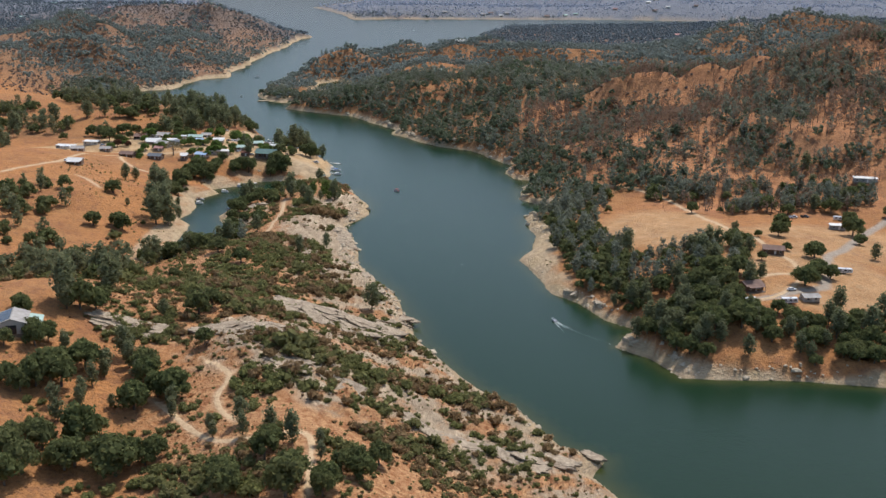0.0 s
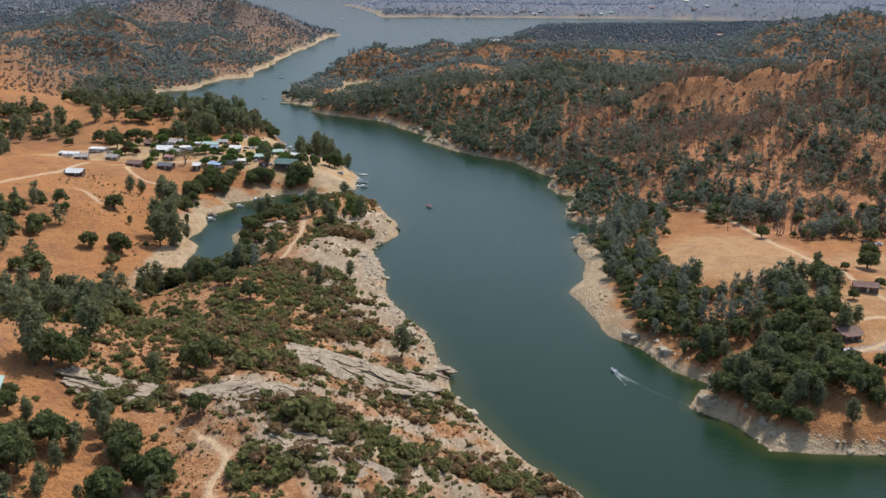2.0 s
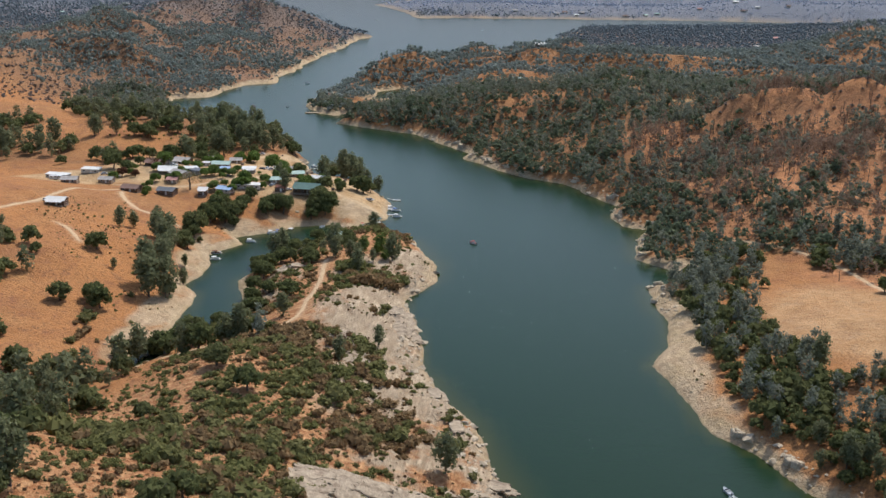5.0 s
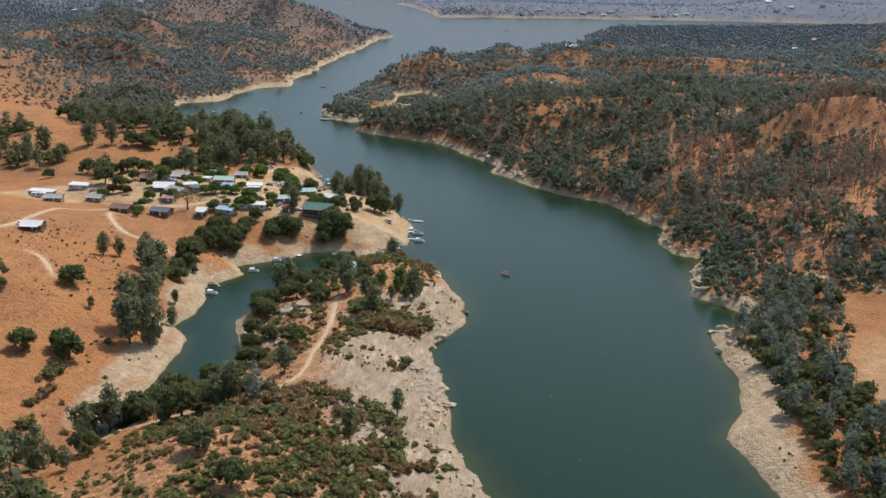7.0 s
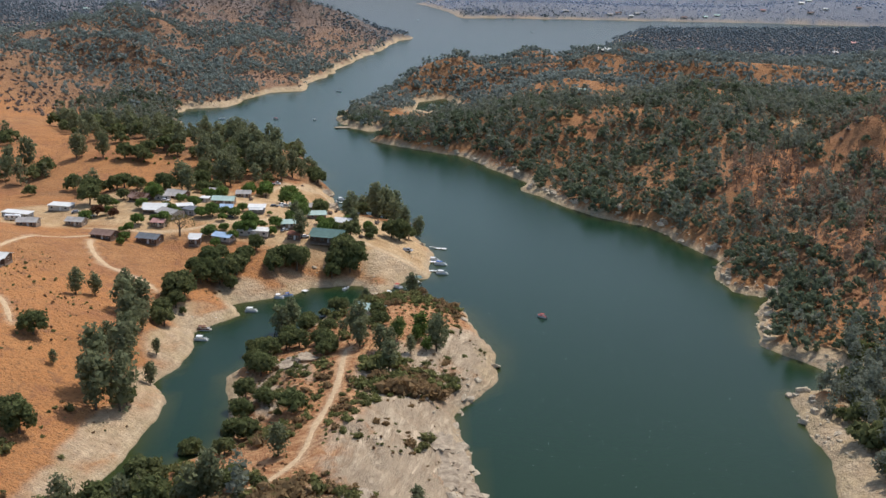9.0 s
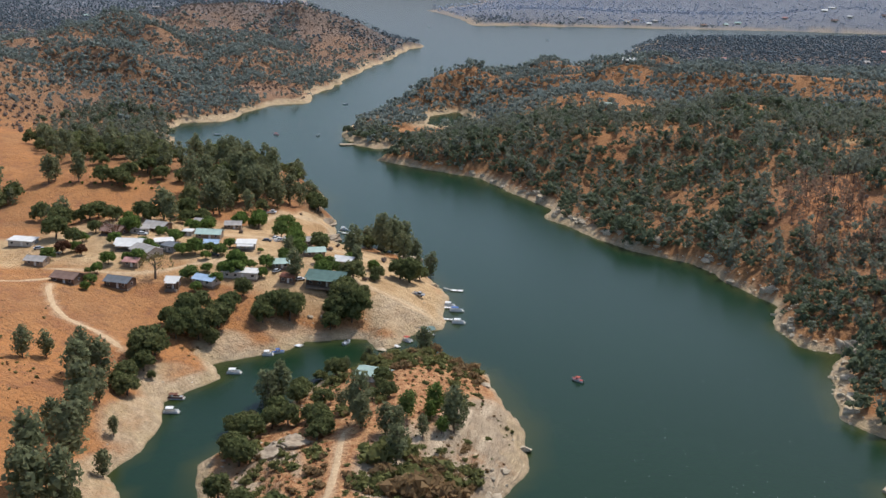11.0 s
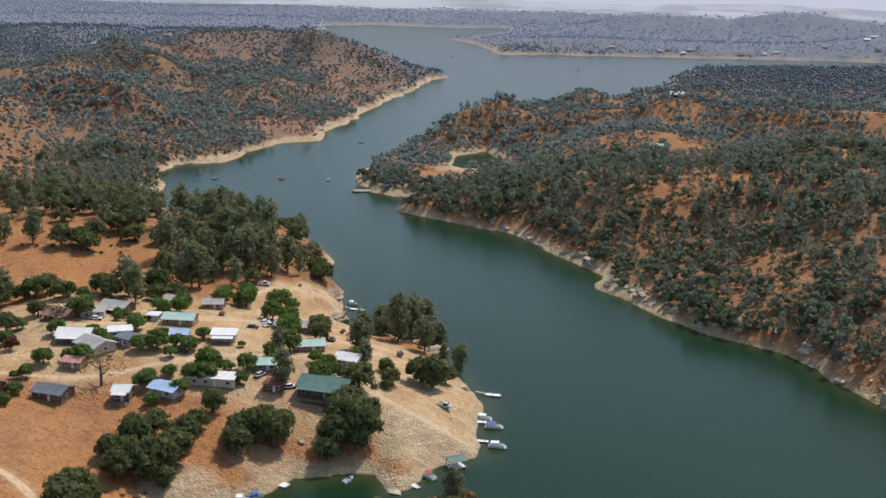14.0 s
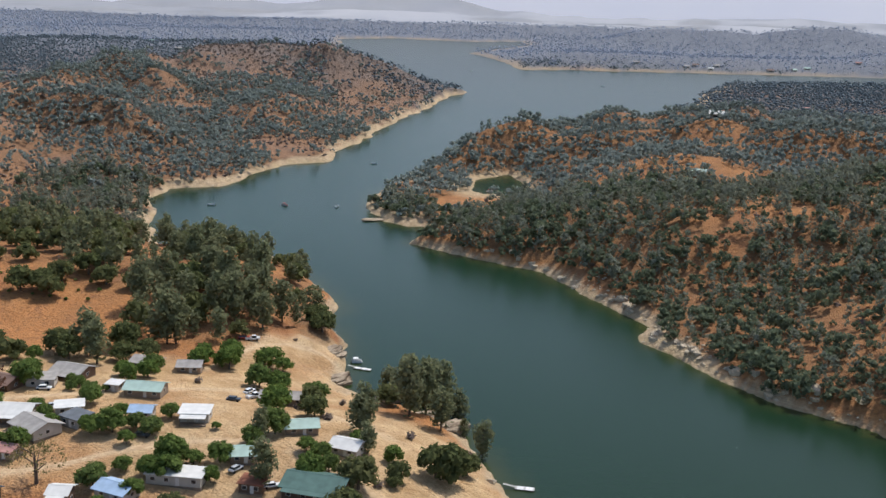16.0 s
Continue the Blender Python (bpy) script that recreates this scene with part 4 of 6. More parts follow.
NECK_WEST = [(-163, 660, 8), (-160, 644, 8), (-158, 630, 7), (-166, 674, 8), (-171, 700, 9), (-170, 714, 9), (-168, 733, 8), (-165, 750, 8), (-158, 768, 8), (-150, 780, 7), (-161, 722, 8), (-172, 640, 8), (-178, 606, 9), (-186, 598, 10), (-170, 600, 9), (-194, 590, 10)]
SOUTH_PINES = [(-164, 405, 11.3), (-135, 364, 5.8), (-133, 377, 7.2), (-88, 323, 3.7), (-79, 325, 5.1), (-135, 341, 4.7), (-52, 312, 3.5), (-141, 333, 4.7), (-60, 311, 5.9), (-106, 343, 4.6), (-152, 371, 4.2)]
RIGHT_OAKS = [(158, 638, 11), (154, 547, 10), (163, 552, 9), (123, 587, 9), (130, 596, 8), (177, 700, 9), (209, 681, 9), (119, 474, 9), (135, 472, 11), (129, 489, 8), (152, 480, 10), (200, 628, 8), (142, 615, 7), (118, 700, 8), (240, 700, 10), (225, 735, 10), (190, 745, 9), (255, 690, 9)]
RIGHT_PINES = [(162, 482, 9), (170, 492, 9), (146, 477, 8), (176, 478, 9), (183, 487, 8), (192, 480, 9), (205, 492, 9), (153, 502, 7), (128, 578, 7), (120, 572, 8), (112, 580, 8), (67, 591, 8), (96, 575, 9), (101, 565, 9), (200, 600, 6), (213, 560, 6)]
BANK_OAKS = [(-221, 782, 8.9), (-220, 787, 10.0), (-214, 786, 8.9), (-212, 790, 11.0), (-210, 796, 10.1), (-210, 804, 8.2), (-210, 811, 7.3), (-227, 790, 8.1), (-223, 798, 10.3), (-209, 785, 6.9), (-220, 804, 9.3), (-224, 759, 10.3), (-221, 763, 10.4), (-226, 768, 8.6), (-225, 754, 5.5), (-198, 812, 8.3), (-195, 815, 9.4), (-188, 814, 11.4), (-187, 820, 8.4), (-192, 820, 7.4), (-171, 821, 11.4), (-168, 826, 12.6), (-164, 824, 11.5), (-172, 815, 8.2), (-165, 821, 8.3), (-172, 830, 9.5), (-164, 834, 7.4), (-209, 821, 7.4)]
FOREST_OAKS = [(-291, 916, 16.1), (-275, 930, 16.3), (-310, 907, 14.5), (-312, 902, 12.8), (-275, 989, 21.7), (-228, 996, 16.1), (-329, 970, 16.4), (-336, 967, 16.4), (-327, 981, 16.7), (-322, 993, 15.1), (-311, 986, 14.8), (-151, 867, 11.9), (-155, 867, 10.6), (-163, 857, 6.5), (-200, 901, 9.5), (-171, 835, 11.1), (-165, 834, 11.1), (-310, 865, 12.0), (-323, 894, 12.8), (-365, 1118, 16.3), (-324, 967, 12.7), (-300, 862, 8.8), (-298, 879, 7.6)]
FOREST_PINES = [(-282, 919, 14.5), (-266, 943, 18.3), (-263, 944, 13.3), (-288, 968, 15.9), (-242, 973, 12.1), (-249, 980, 14.0), (-239, 987, 12.4), (-252, 971, 15.6), (-257, 967, 15.5), (-272, 997, 16.5), (-264, 995, 14.5), (-349, 966, 11.0), (-363, 960, 11.1), (-362, 965, 9.3), (-382, 1015, 14.3), (-179, 885, 9.8), (-186, 944, 11.2), (-180, 947, 14.4), (-173, 948, 14.4), (-168, 944, 12.7), (-161, 935, 9.3), (-258, 1018, 13.2), (-287, 1016, 13.3), (-286, 984, 12.7), (-295, 1054, 12.2)]
SHADE_CABIN = [(-234, 830, 10.0), (-222, 827, 7.6), (-218, 837, 11.1), (-222, 837, 8.9), (-228, 820, 6.5), (-230, 838, 6.8), (-208, 848, 8.5), (-207, 839, 6.1), (-184, 858, 8.0), (-189, 861, 6.9), (-247, 854, 9.5), (-242, 856, 10.7), (-237, 860, 7.1), (-231, 857, 8.2), (-231, 869, 7.2), (-269, 864, 6.2), (-264, 860, 6.1), (-272, 836, 8.8), (-261, 841, 9.4), (-286, 886, 10.5), (-261, 880, 7.6), (-269, 814, 6.7), (-267, 805, 5.5), (-208, 891, 11.8), (-203, 914, 10.5), (-228, 941, 12.6), (-223, 941, 8.4), (-247, 930, 9.7), (-240, 937, 11.2), (-257, 913, 9.5), (-262, 903, 8.0)]
SHADE_YARD = [(-269, 888, 5.2), (-272, 889, 5.2), (-260, 848, 4.7), (-297, 864, 7.7), (-201, 854, 6.9), (-216, 865, 3.5), (-275, 824, 4.0), (-235, 850, 5.8), (-214, 845, 6.8), (-266, 841, 5.9), (-275, 831, 4.1)]
CABIN_PINES = [(-194, 841, 9.9), (-180, 882, 9.6), (-174, 868, 7.0), (-203, 864, 7.0)]
SLOPE_OAKS = [(-140, 297, 12.4), (-135, 294, 10.3), (-135, 309, 9.5), (-126, 302, 11.4), (-126, 316, 12.9), (-124, 305, 10.4), (-111, 303, 14.4), (-115, 308, 11.5), (-109, 309, 10.4), (-102, 312, 8.3), (-104, 309, 6.2), (-73, 282, 10.3), (-56, 279, 11.9), (-56, 288, 10.3), (-46, 281, 7.3), (-66, 300, 8.8), (-107, 350, 11.4), (-113, 351, 9.2), (-118, 342, 11.3), (-122, 367, 10.8), (-141, 361, 11.9), (-147, 346, 13.9), (-150, 341, 10.3), (-153, 336, 8.0), (-143, 345, 10.4), (-158, 338, 8.0), (-120, 361, 9.4), (-107, 388, 7.4), (-119, 425, 10.7), (-116, 434, 9.5)]
SLOPE_OAKS_WEST = [(-153, 406, 10.5), (-158, 403, 11.8), (-173, 387, 7.7), (-160, 366, 8.5), (-158, 372, 6.2), (-169, 361, 7.3), (-43, 296, 6.7), (-37, 296, 8.6), (-34, 310, 8.0), (-40, 304, 6.8), (-137, 287, 10.1), (-124, 324, 7.6)]
SLOPE_PINES = [(-134, 337, 5.1), (-137, 326, 6.1), (-104, 337, 5.0), (-86, 319, 4.2), (-76, 316, 5.1), (-68, 318, 6.1), (-50, 302, 3.9), (-129, 371, 7.3), (-122, 360, 7.1), (-151, 369, 4.9), (-59, 501, 10.8), (-131, 418, 5.3), (-135, 351, 5.8), (-125, 341, 4.0), (-134, 360, 4.7), (-162, 400, 11.8), (-153, 422, 12.2)]
POINT_OAKS = [(-164, 771, 5.4), (-154, 738, 7.7), (-164, 742, 7.8), (-151, 720, 8.6), (-137, 744, 4.9), (-133, 736, 6.1), (-138, 736, 4.8), (-147, 711, 7.0), (-155, 725, 6.1), (-221, 757, 12.5), (-224, 753, 6.6), (-216, 748, 3.3), (-217, 731, 9.4), (-221, 734, 7.1), (-177, 722, 9.6), (-166, 722, 8.0)]
POINT_PINES = [(-175, 746, 10.9), (-136, 711, 8.8), (-146, 729, 5.4), (-149, 781, 5.0), (-133, 804, 6.1), (-158, 784, 3.9), (-112, 729, 7.3), (-108, 728, 4.6), (-118, 713, 5.1), (-128, 708, 8.1), (-125, 710, 6.3), (-229, 723, 11.6), (-219, 716, 8.3), (-217, 698, 12.3), (-209, 704, 4.4), (-221, 691, 8.5)]
POINT_GREEN = [(-124, 720, 7.7), (-117, 730, 8.6), (-113, 717, 5.7), (-118, 725, 5.9)]
FARM_OAKS = [(153, 621, 10.4), (146, 533, 14.1), (163, 583, 12.1), (158, 557, 9.5), (166, 708, 11.9), (143, 699, 7.8), (123, 594, 12.1), (133, 570, 5.3), (151, 593, 5.6), (203, 652, 13.7), (206, 709, 12.1), (117, 470, 8.9), (129, 483, 9.2), (133, 469, 11.7), (150, 486, 11.2), (149, 496, 5.7), (105, 477, 14.3), (94, 475, 13.3), (105, 501, 13.1), (94, 505, 14.1), (105, 522, 13.6), (116, 545, 12.2), (104, 543, 14.1), (94, 525, 13.6), (122, 568, 9.5), (84, 475, 10.7), (140, 613, 4.6)]
FARM_PINES = [(109, 589, 9.8), (98, 575, 8.5), (107, 560, 9.3), (101, 561, 7.3), (128, 617, 5.7), (98, 508, 8.5), (125, 474, 8.1), (145, 487, 8.4), (207, 782, 10.3), (196, 711, 9.4), (204, 750, 8.5), (218, 725, 8.3)]
PLACED = []


plant(SPREADING, -248, 828, 1.3)
PLACED.append((-248, 828, 5.0))
# trees grown close together: the first lists win where two would share a spot
for kinds, span, tall, rows in ((OAKS, 10.0, 1.18, BANK_OAKS + SLOPE_OAKS + SLOPE_OAKS_WEST), (OAKS, 10.0, 1.0, FOREST_OAKS), (OAKS, 10.0, 1.0, POINT_OAKS + FARM_OAKS), (GREEN_PINES, 8.6, 0.8, POINT_GREEN), (PINES, 8.6, 1.0, POINT_PINES + FARM_PINES + FOREST_PINES + CABIN_PINES + SLOPE_PINES), (GARDEN, 10.0, 0.95, SHADE_CABIN + SHADE_YARD), (RED, 10.0, 1.0, [(-297, 846, 9.0), (-288, 845, 6.5)])):
    for x, y, w in rows:
        w = min(w, 13.5) * (0.82 if kinds is not OAKS or y > 900 else 1.0)
        if not open_field(x, y) and all((x - px) ** 2 + (y - py) ** 2 > (0.28 * (w / 2 + r)) ** 2 for px, py, r in PLACED):
            plant(kinds, x, y, 1.1 * w / span, tall=tall)
            PLACED.append((x, y, w / 2))
EARLIER = list(PLACED)
for kinds, span, rows in ((GARDEN, 10.0, VILLAGE_SHADE + VILLAGE_SHADE_EAST), (OAKS, 10.0, VILLAGE_OAKS + NECK_OAKS + SOUTH_OAKS + SOUTH_OAKS_NEAR + RIGHT_OAKS + NECK_WEST), (PINES, 8.6, VILLAGE_PINES + NECK_PINES + SOUTH_PINES + RIGHT_PINES), (BARE, 6.0, [(-232, 870, 5.2), (-108, 587, 5.1), (-285, 869, 6.8)])):
    for x, y, w in rows:
        if not open_field(x, y) and all((x - px) ** 2 + (y - py) ** 2 > (0.5 * (w / 2 + r)) ** 2 for px, py, r in EARLIER):
            plant(kinds, x, y, 1.12 * w / span)
            PLACED.append((x, y, w / 2))


# ---- woods ----
def spread(x0, x1, y0, y1, cell, seed):
    """Jittered places over a stretch of the plan."""
    rng = np.random.RandomState(seed)
    x, y = np.meshgrid(np.arange(x0, x1, cell), np.arange(y0, y1, cell))
    x, y = x.ravel() + rng.rand(x.size) * cell, y.ravel() + rng.rand(x.size) * cell
    return x, y, rng.rand(x.size), rng


def clear_of_placed(x, y, gap=0.6):
    ok = np.ones(x.shape, bool)
    for px, py, r in PLACED:
        ok &= (x - px) ** 2 + (y - py) ** 2 > (r * gap + 2.0) ** 2
    return ok


def forest(name, protos, x, y, sizes, mat, label, category, seed, sink=0.3, tall=1.0):
    """Many plants joined into one mesh, each a turned and scaled copy of one of the shapes."""
    rng = np.random.RandomState(seed)
    z = ground(x, y)
    vs, fs, n = [], [], 0
    pick = rng.randint(len(protos), size=len(x))
    for k, (v, f) in enumerate(protos):
        i = np.nonzero(pick == k)[0]
        if not len(i):
            continue
        a = rng.rand(len(i)) * 6.283
        c, s = np.cos(a) * sizes[i], np.sin(a) * sizes[i]
        up = tall * sizes[i] * rng.uniform(0.85, 1.2, len(i))
        vx = c[:, None] * v[None, :, 0] - s[:, None] * v[None, :, 1] + x[i, None]
        vy = s[:, None] * v[None, :, 0] + c[:, None] * v[None, :, 1] + y[i, None]
        vz = up[:, None] * v[None, :, 2] + z[i, None] - sink
        vs.append(np.stack([vx, vy, vz], -1).reshape(-1, 3))
        fs.append((f[None] + (np.arange(len(i)) * len(v))[:, None, None] + n).reshape(-1, 3))
        n += len(i) * len(v)
    v, f = np.concatenate(vs).astype(np.float32), np.concatenate(fs).astype(np.int32)
    mesh = bpy.data.meshes.new(name)
    mesh.vertices.add(len(v))
    mesh.vertices.foreach_set("co", v.ravel())
    mesh.loops.add(f.size)
    mesh.loops.foreach_set("vertex_index", f.ravel())
    mesh.polygons.add(len(f))
    mesh.polygons.foreach_set("loop_start", np.arange(0, f.size, 3, dtype=np.int32))
    mesh.polygons.foreach_set("use_smooth", np.full(len(f), tall < 1))
    mesh.update(calc_edges=True)
    mesh.materials.append(mat)
    return tagged(new(name, mesh), label, category, kind="stuff")


def seen_area(x, y):
    return (x < 0.345 * y + 25) & (x > -np.maximum(0.465 * y + 20, 120 + 0.635 * (y - 590)))


low_oaks = [oak_crown(300 + i, 5, None, 18, 0.86) for i in range(6)]
low_pines = [pine_crown(320 + i, 5, None, 14, 0.9) for i in range(6)]
hill_oaks = [oak_crown(360 + i, 3, None, 8, 1.15) for i in range(5)]
tiny_oaks = [oak_crown(340 + i, 3, None, 0) for i in range(4)]


def stand(x, y, keep, rng):
    x, y = x[keep], y[keep]
    mix = rng.rand(len(x)) + 0.35 * rough_ground(x, y, 60, 55, 3) + 0.25 * blob(x, y, BURNT)
    return x, y, mix


# single trees in the near woods across the water
x, y, chance, rng = spread(8, 240, 455, 765, 5.0, 71)
d = shore(x, y)
x, y, mix = stand(x, y, (chance < woods(x, y, d) * 0.9) & (d > 6) & clear_of_placed(x, y), rng)
order = np.argsort(y)[:230]
for i in order:
    plant(PINES if mix[i] > 0.58 else OAKS, x[i], y[i], rng.uniform(0.55, 1.05))
rest = np.argsort(y)[230:]
grove = (x[rest], y[rest], mix[rest])
size = rng.uniform(0.5, 1.0, len(rest))
o = grove[2] < 0.56
forest("grove_oaks", [oak_crown(310 + i, 9, None, 24, 0.62) for i in range(5)], grove[0][o], grove[1][o], size[o], oak_leaf, "dark green oaks in the shore grove", "trees", 61)
forest("grove_pines", [pine_crown(315 + i, 9, None, 26, 0.6) for i in range(5)], grove[0][~o], grove[1][~o], size[~o], wood_pine, "grey-green pines in the shore grove", "trees", 62)
later = []
for x0, x1, y0, y1, cell, seed in ((-480, 420, 455, 1280, 4.4, 72),):
    x, y, chance, rng = spread(x0, x1, y0, y1, cell, seed)
    d = shore(x, y)
    ok = (chance < woods(x, y, d)) & seen_area(x, y) & clear_of_placed(x, y) & ~((x > 0) & (y < 765)) & ~((x < -150) & (y < 1120))
    later.append(stand(x, y, ok, rng))
x, y, mix = (np.concatenate(c) for c in zip(*later))
rng = np.random.RandomState(5)
size = 0.34 + 0.80 * rng.rand(len(x)) ** 1.8
o = mix < 0.54
forest("oak_wood", low_oaks, x[o], y[o], size[o], wood_leaf, "dark green oak woodland on the slopes", "trees", 6)
forest("pine_wood", low_pines, x[~o], y[~o], size[~o] * 0.9, wood_pine, "grey-green pines among the oaks", "trees", 7)
# larger, looser trees on the western fields
x, y, chance, rng = spread(-480, -150, 455, 1120, 7.2, 73)
d = shore(x, y)
x, y, mix = stand(x, y, (chance < woods(x, y, d)) & seen_area(x, y) & clear_of_placed(x, y), rng)
size = rng.uniform(0.6, 1.25, len(x))
o = mix < 0.45
forest("field_oaks", [oak_crown(380 + i, 8, None, 26, 0.85) for i in range(6)], x[o], y[o], size[o], oak_leaf, "dark green oaks at the edge of the fields", "trees", 8)
forest("field_pines", [pine_crown(390 + i, 8, None, 28, 0.72) for i in range(6)], x[~o], y[~o], size[~o], pine_leaf, "grey-green pines at the edge of the fields", "trees", 9)
# distant woods: the farther crowns are flattened and smoothed to soften shading like haze
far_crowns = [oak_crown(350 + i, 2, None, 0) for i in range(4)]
for name, protos, cell, y0, y1, blur, leaf, seed, big in (("hill_woods", hill_oaks, 6.0, 1280, 1800, 160, hazed_hill_leaf, 81, 1.08), ("distant_woods", tiny_oaks, 8.2, 1800, 2600, 300, hazed_mid_leaf, 82, 1.4), ("horizon_woods", far_crowns, 12.5, 2700, 4300, 400, hazed_far_leaf, 83, 1.7)):
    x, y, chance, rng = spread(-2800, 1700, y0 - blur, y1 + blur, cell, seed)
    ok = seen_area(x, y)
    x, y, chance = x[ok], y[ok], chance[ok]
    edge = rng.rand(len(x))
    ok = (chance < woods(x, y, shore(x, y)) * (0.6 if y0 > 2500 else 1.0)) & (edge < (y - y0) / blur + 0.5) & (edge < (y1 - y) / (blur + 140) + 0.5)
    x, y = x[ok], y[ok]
    forest(name, protos, x, y, big * (0.45 + 0.75 * rng.rand(len(x)) ** 1.4), leaf, "green woods on distant hills with haze painted into the leaves", "trees", seed, tall=1.0 if y0 < 1500 else 0.7)


def snag(seed):
    bm = limbs(seed, 8.0, 1.6, 5, 0.26, 4)
    bmesh.ops.triangulate(bm, faces=bm.faces)
    v = np.array([q.co[:] for q in bm.verts])
    bm.verts.index_update()
    f = np.array([[q.index for q in p.verts] for p in bm.faces])
    bm.free()
    return v, f


snags = [snag(900 + i) for i in range(6)]
x, y, chance, rng = spread(17, 600, 690, 1260, 5.3, 91)
d = shore(x, y)
ok = (chance < blob(x, y, BURNT) * np.clip(0.42 + 0.5 * rough_ground(x, y, 70, 44, 3), 0.12, 0.75) * np.clip((y - 740) / 160, 0.35, 1) * (1 - 0.6 * blob(x, y, BARE_SLOPE))) & (d > 8) & seen_area(x, y) & (blob(x, y, MEADOW) < 0.2) & (away(x, y, TRACKS_NORTH[5]) > 3.5)
forest("burnt_trees", snags, x[ok], y[ok], rng.uniform(0.6, 1.2, ok.sum()), char, "blackened bare trunks left by a fire", "dead trees", 92)

# scorched crowns that kept their brown needles
scorched_leaf = foliage("scorched_needles", (0.170, 0.112, 0.078), (0.300, 0.202, 0.140), (0.23, 0.170, 0.118))


def scorched_crown(seed):
    k = Clumps(seed)
    for i in range(7):
        c = np.array([k.rng.uniform(-1.4, 1.4), k.rng.uniform(-1.4, 1.4), 2.6 + i * 0.95])
        k.leaves(c, 1.5 - 0.1 * i, 9, 0.62, 0.8)
    return k.done()


x, y, chance, rng = spread(17, 600, 690, 1260, 4.8, 93)
d = shore(x, y)
ok = (chance < blob(x, y, BURNT) * np.clip(0.40 + 0.6 * rough_ground(x, y, 40, 45, 3), 0.12, 0.9) * np.clip((y - 740) / 170, 0.3, 1) * (1 - 0.6 * blob(x, y, BARE_SLOPE))) & (d > 8) & seen_area(x, y) & (blob(x, y, MEADOW) < 0.2) & (away(x, y, TRACKS_NORTH[5]) > 3.5)
forest("scorched_wood", [scorched_crown(940 + i) for i in range(5)], x[ok], y[ok], rng.uniform(0.7, 1.25, ok.sum()), scorched_leaf, "brown scorched trees on the burnt slope", "dead trees", 94)

# chaparral on the rocky point
bushes = [bush_crown(400 + i) for i in range(6)]
SHRUBS = []
for i in range(5):
    for name, leaf, label in (("shrub", bush_leaf, "low grey-green chaparral shrub on stony ground"), ("dry_shrub", brown_leaf, "low brown drought-dried shrub on stony ground")):
        ob = tagged(new(name, mesh_of(name, *bush_crown(430 + i, 5, False, 26), leaf)), label, "shrub")
        SHRUBS.append(ob)
x, y, chance, rng = spread(-222, 70, 280, 815, 2.45, 95)
d = shore(x, y)
thick = np.clip(0.64 + 1.15 * rough_ground(x, y, 26, 46, 4), 0, 0.97) * np.clip(blob(x, y, SCRUB) + 0.22, 0, 1) * (d > 5) * (1 - 0.42 * blob(x, y, ROCKY) - 0.3 * blob(x, y, BARE_ROCK))
thick = np.maximum(thick, 0.92 * blob(x, y, BRUSHY) * (d > 4)) * (1 - 0.93 * blob(x, y, YARD))
for line in TRACKS_SOUTH:
    thick = thick * (away(x, y, line) > 3.0)
ok = (chance < thick * (1 - blob(x, y, BEACH))) & clear_of_placed(x, y, 0.5) & inside(x, y, LANDS[0])
x, y = x[ok], y[ok]
dry = (rng.rand(len(x)) + 0.5 * rough_ground(x, y, 40, 47, 3)) + 0.5 * ((y > 762) & (x > -170)) > 0.80 - 0.0016 * np.clip(x + 150, 0, 100)
size = (0.38 + 1.55 * rng.rand(len(x)) ** 2.0) * np.clip(0.9 + 0.5 * rough_ground(x, y, 30, 48, 2), 0.5, 1.5) * (1 + 0.4 * blob(x, y, BRUSHY))
close = np.argsort(y)[:280]
for i in close:
    ob = SHRUBS[2 * (i % 5) + int(dry[i])]
    m = at(x[i], y[i], float(x[i] * 77 % 360), size=float(size[i]))
    if ob.name in USED:
        copy_thing(ob, m @ Matrix.Diagonal([1 / q for q in ob.scale] + [1]))
    else:
        USED.add(ob.name)
        ob.matrix_basis = m
rest = np.argsort(y)[280:]
for name, who, leaf, label in (("chaparral", ~dry, bush_leaf, "grey-green chaparral on the stony ridge"), ("dry_brush", dry, brown_leaf, "brown dry brush on the stony ridge")):
    i = rest[who[rest]]
    forest(name, bushes, x[i], y[i], size[i], leaf, label, "shrubs", 96)
# low tufts and seedling brush, thick in the scrub and thin on the fields
x, y, chance, rng = spread(-345, 70, 270, 850, 2.5, 99)
d = shore(x, y)
thick = np.clip(0.30 + 0.7 * rough_ground(x, y, 18, 50, 3), 0, 0.8) * np.clip(blob(x, y, SCRUB) + 0.5 * blob(x, y, ROCKY), 0, 1) + np.clip(0.9 * rough_ground(x, y, 34, 51, 4) - 0.45, 0, 0.45)
ok = (chance < thick) & (d > 4) & seen_area(x, y) & (blob(x, y, VILLAGE) < 0.3)
for line in TRACKS_SOUTH + TRACKS_NORTH:
    ok &= away(x, y, line) > 2.2
x, y = x[ok], y[ok]
size = 0.16 + 0.34 * rng.rand(len(x)) ** 2
russet = foliage("russet_tufts", (0.13, 0.070, 0.040), (0.24, 0.135, 0.072), (0.18, 0.12, 0.065))
tuft = [bush_crown(470 + i, 2, None, 7, 0.75) for i in range(4)]
kind = rng.rand(len(x)) < 0.6
forest("low_tufts", tuft, x[kind], y[kind], size[kind], russet, "small russet tufts on the dry slopes", "shrubs", 100, sink=0.1)
forest("low_bushes", tuft, x[~kind], y[~kind], 1.5 * size[~kind], bush_leaf, "small olive bushes on the dry slopes", "shrubs", 101, sink=0.1)
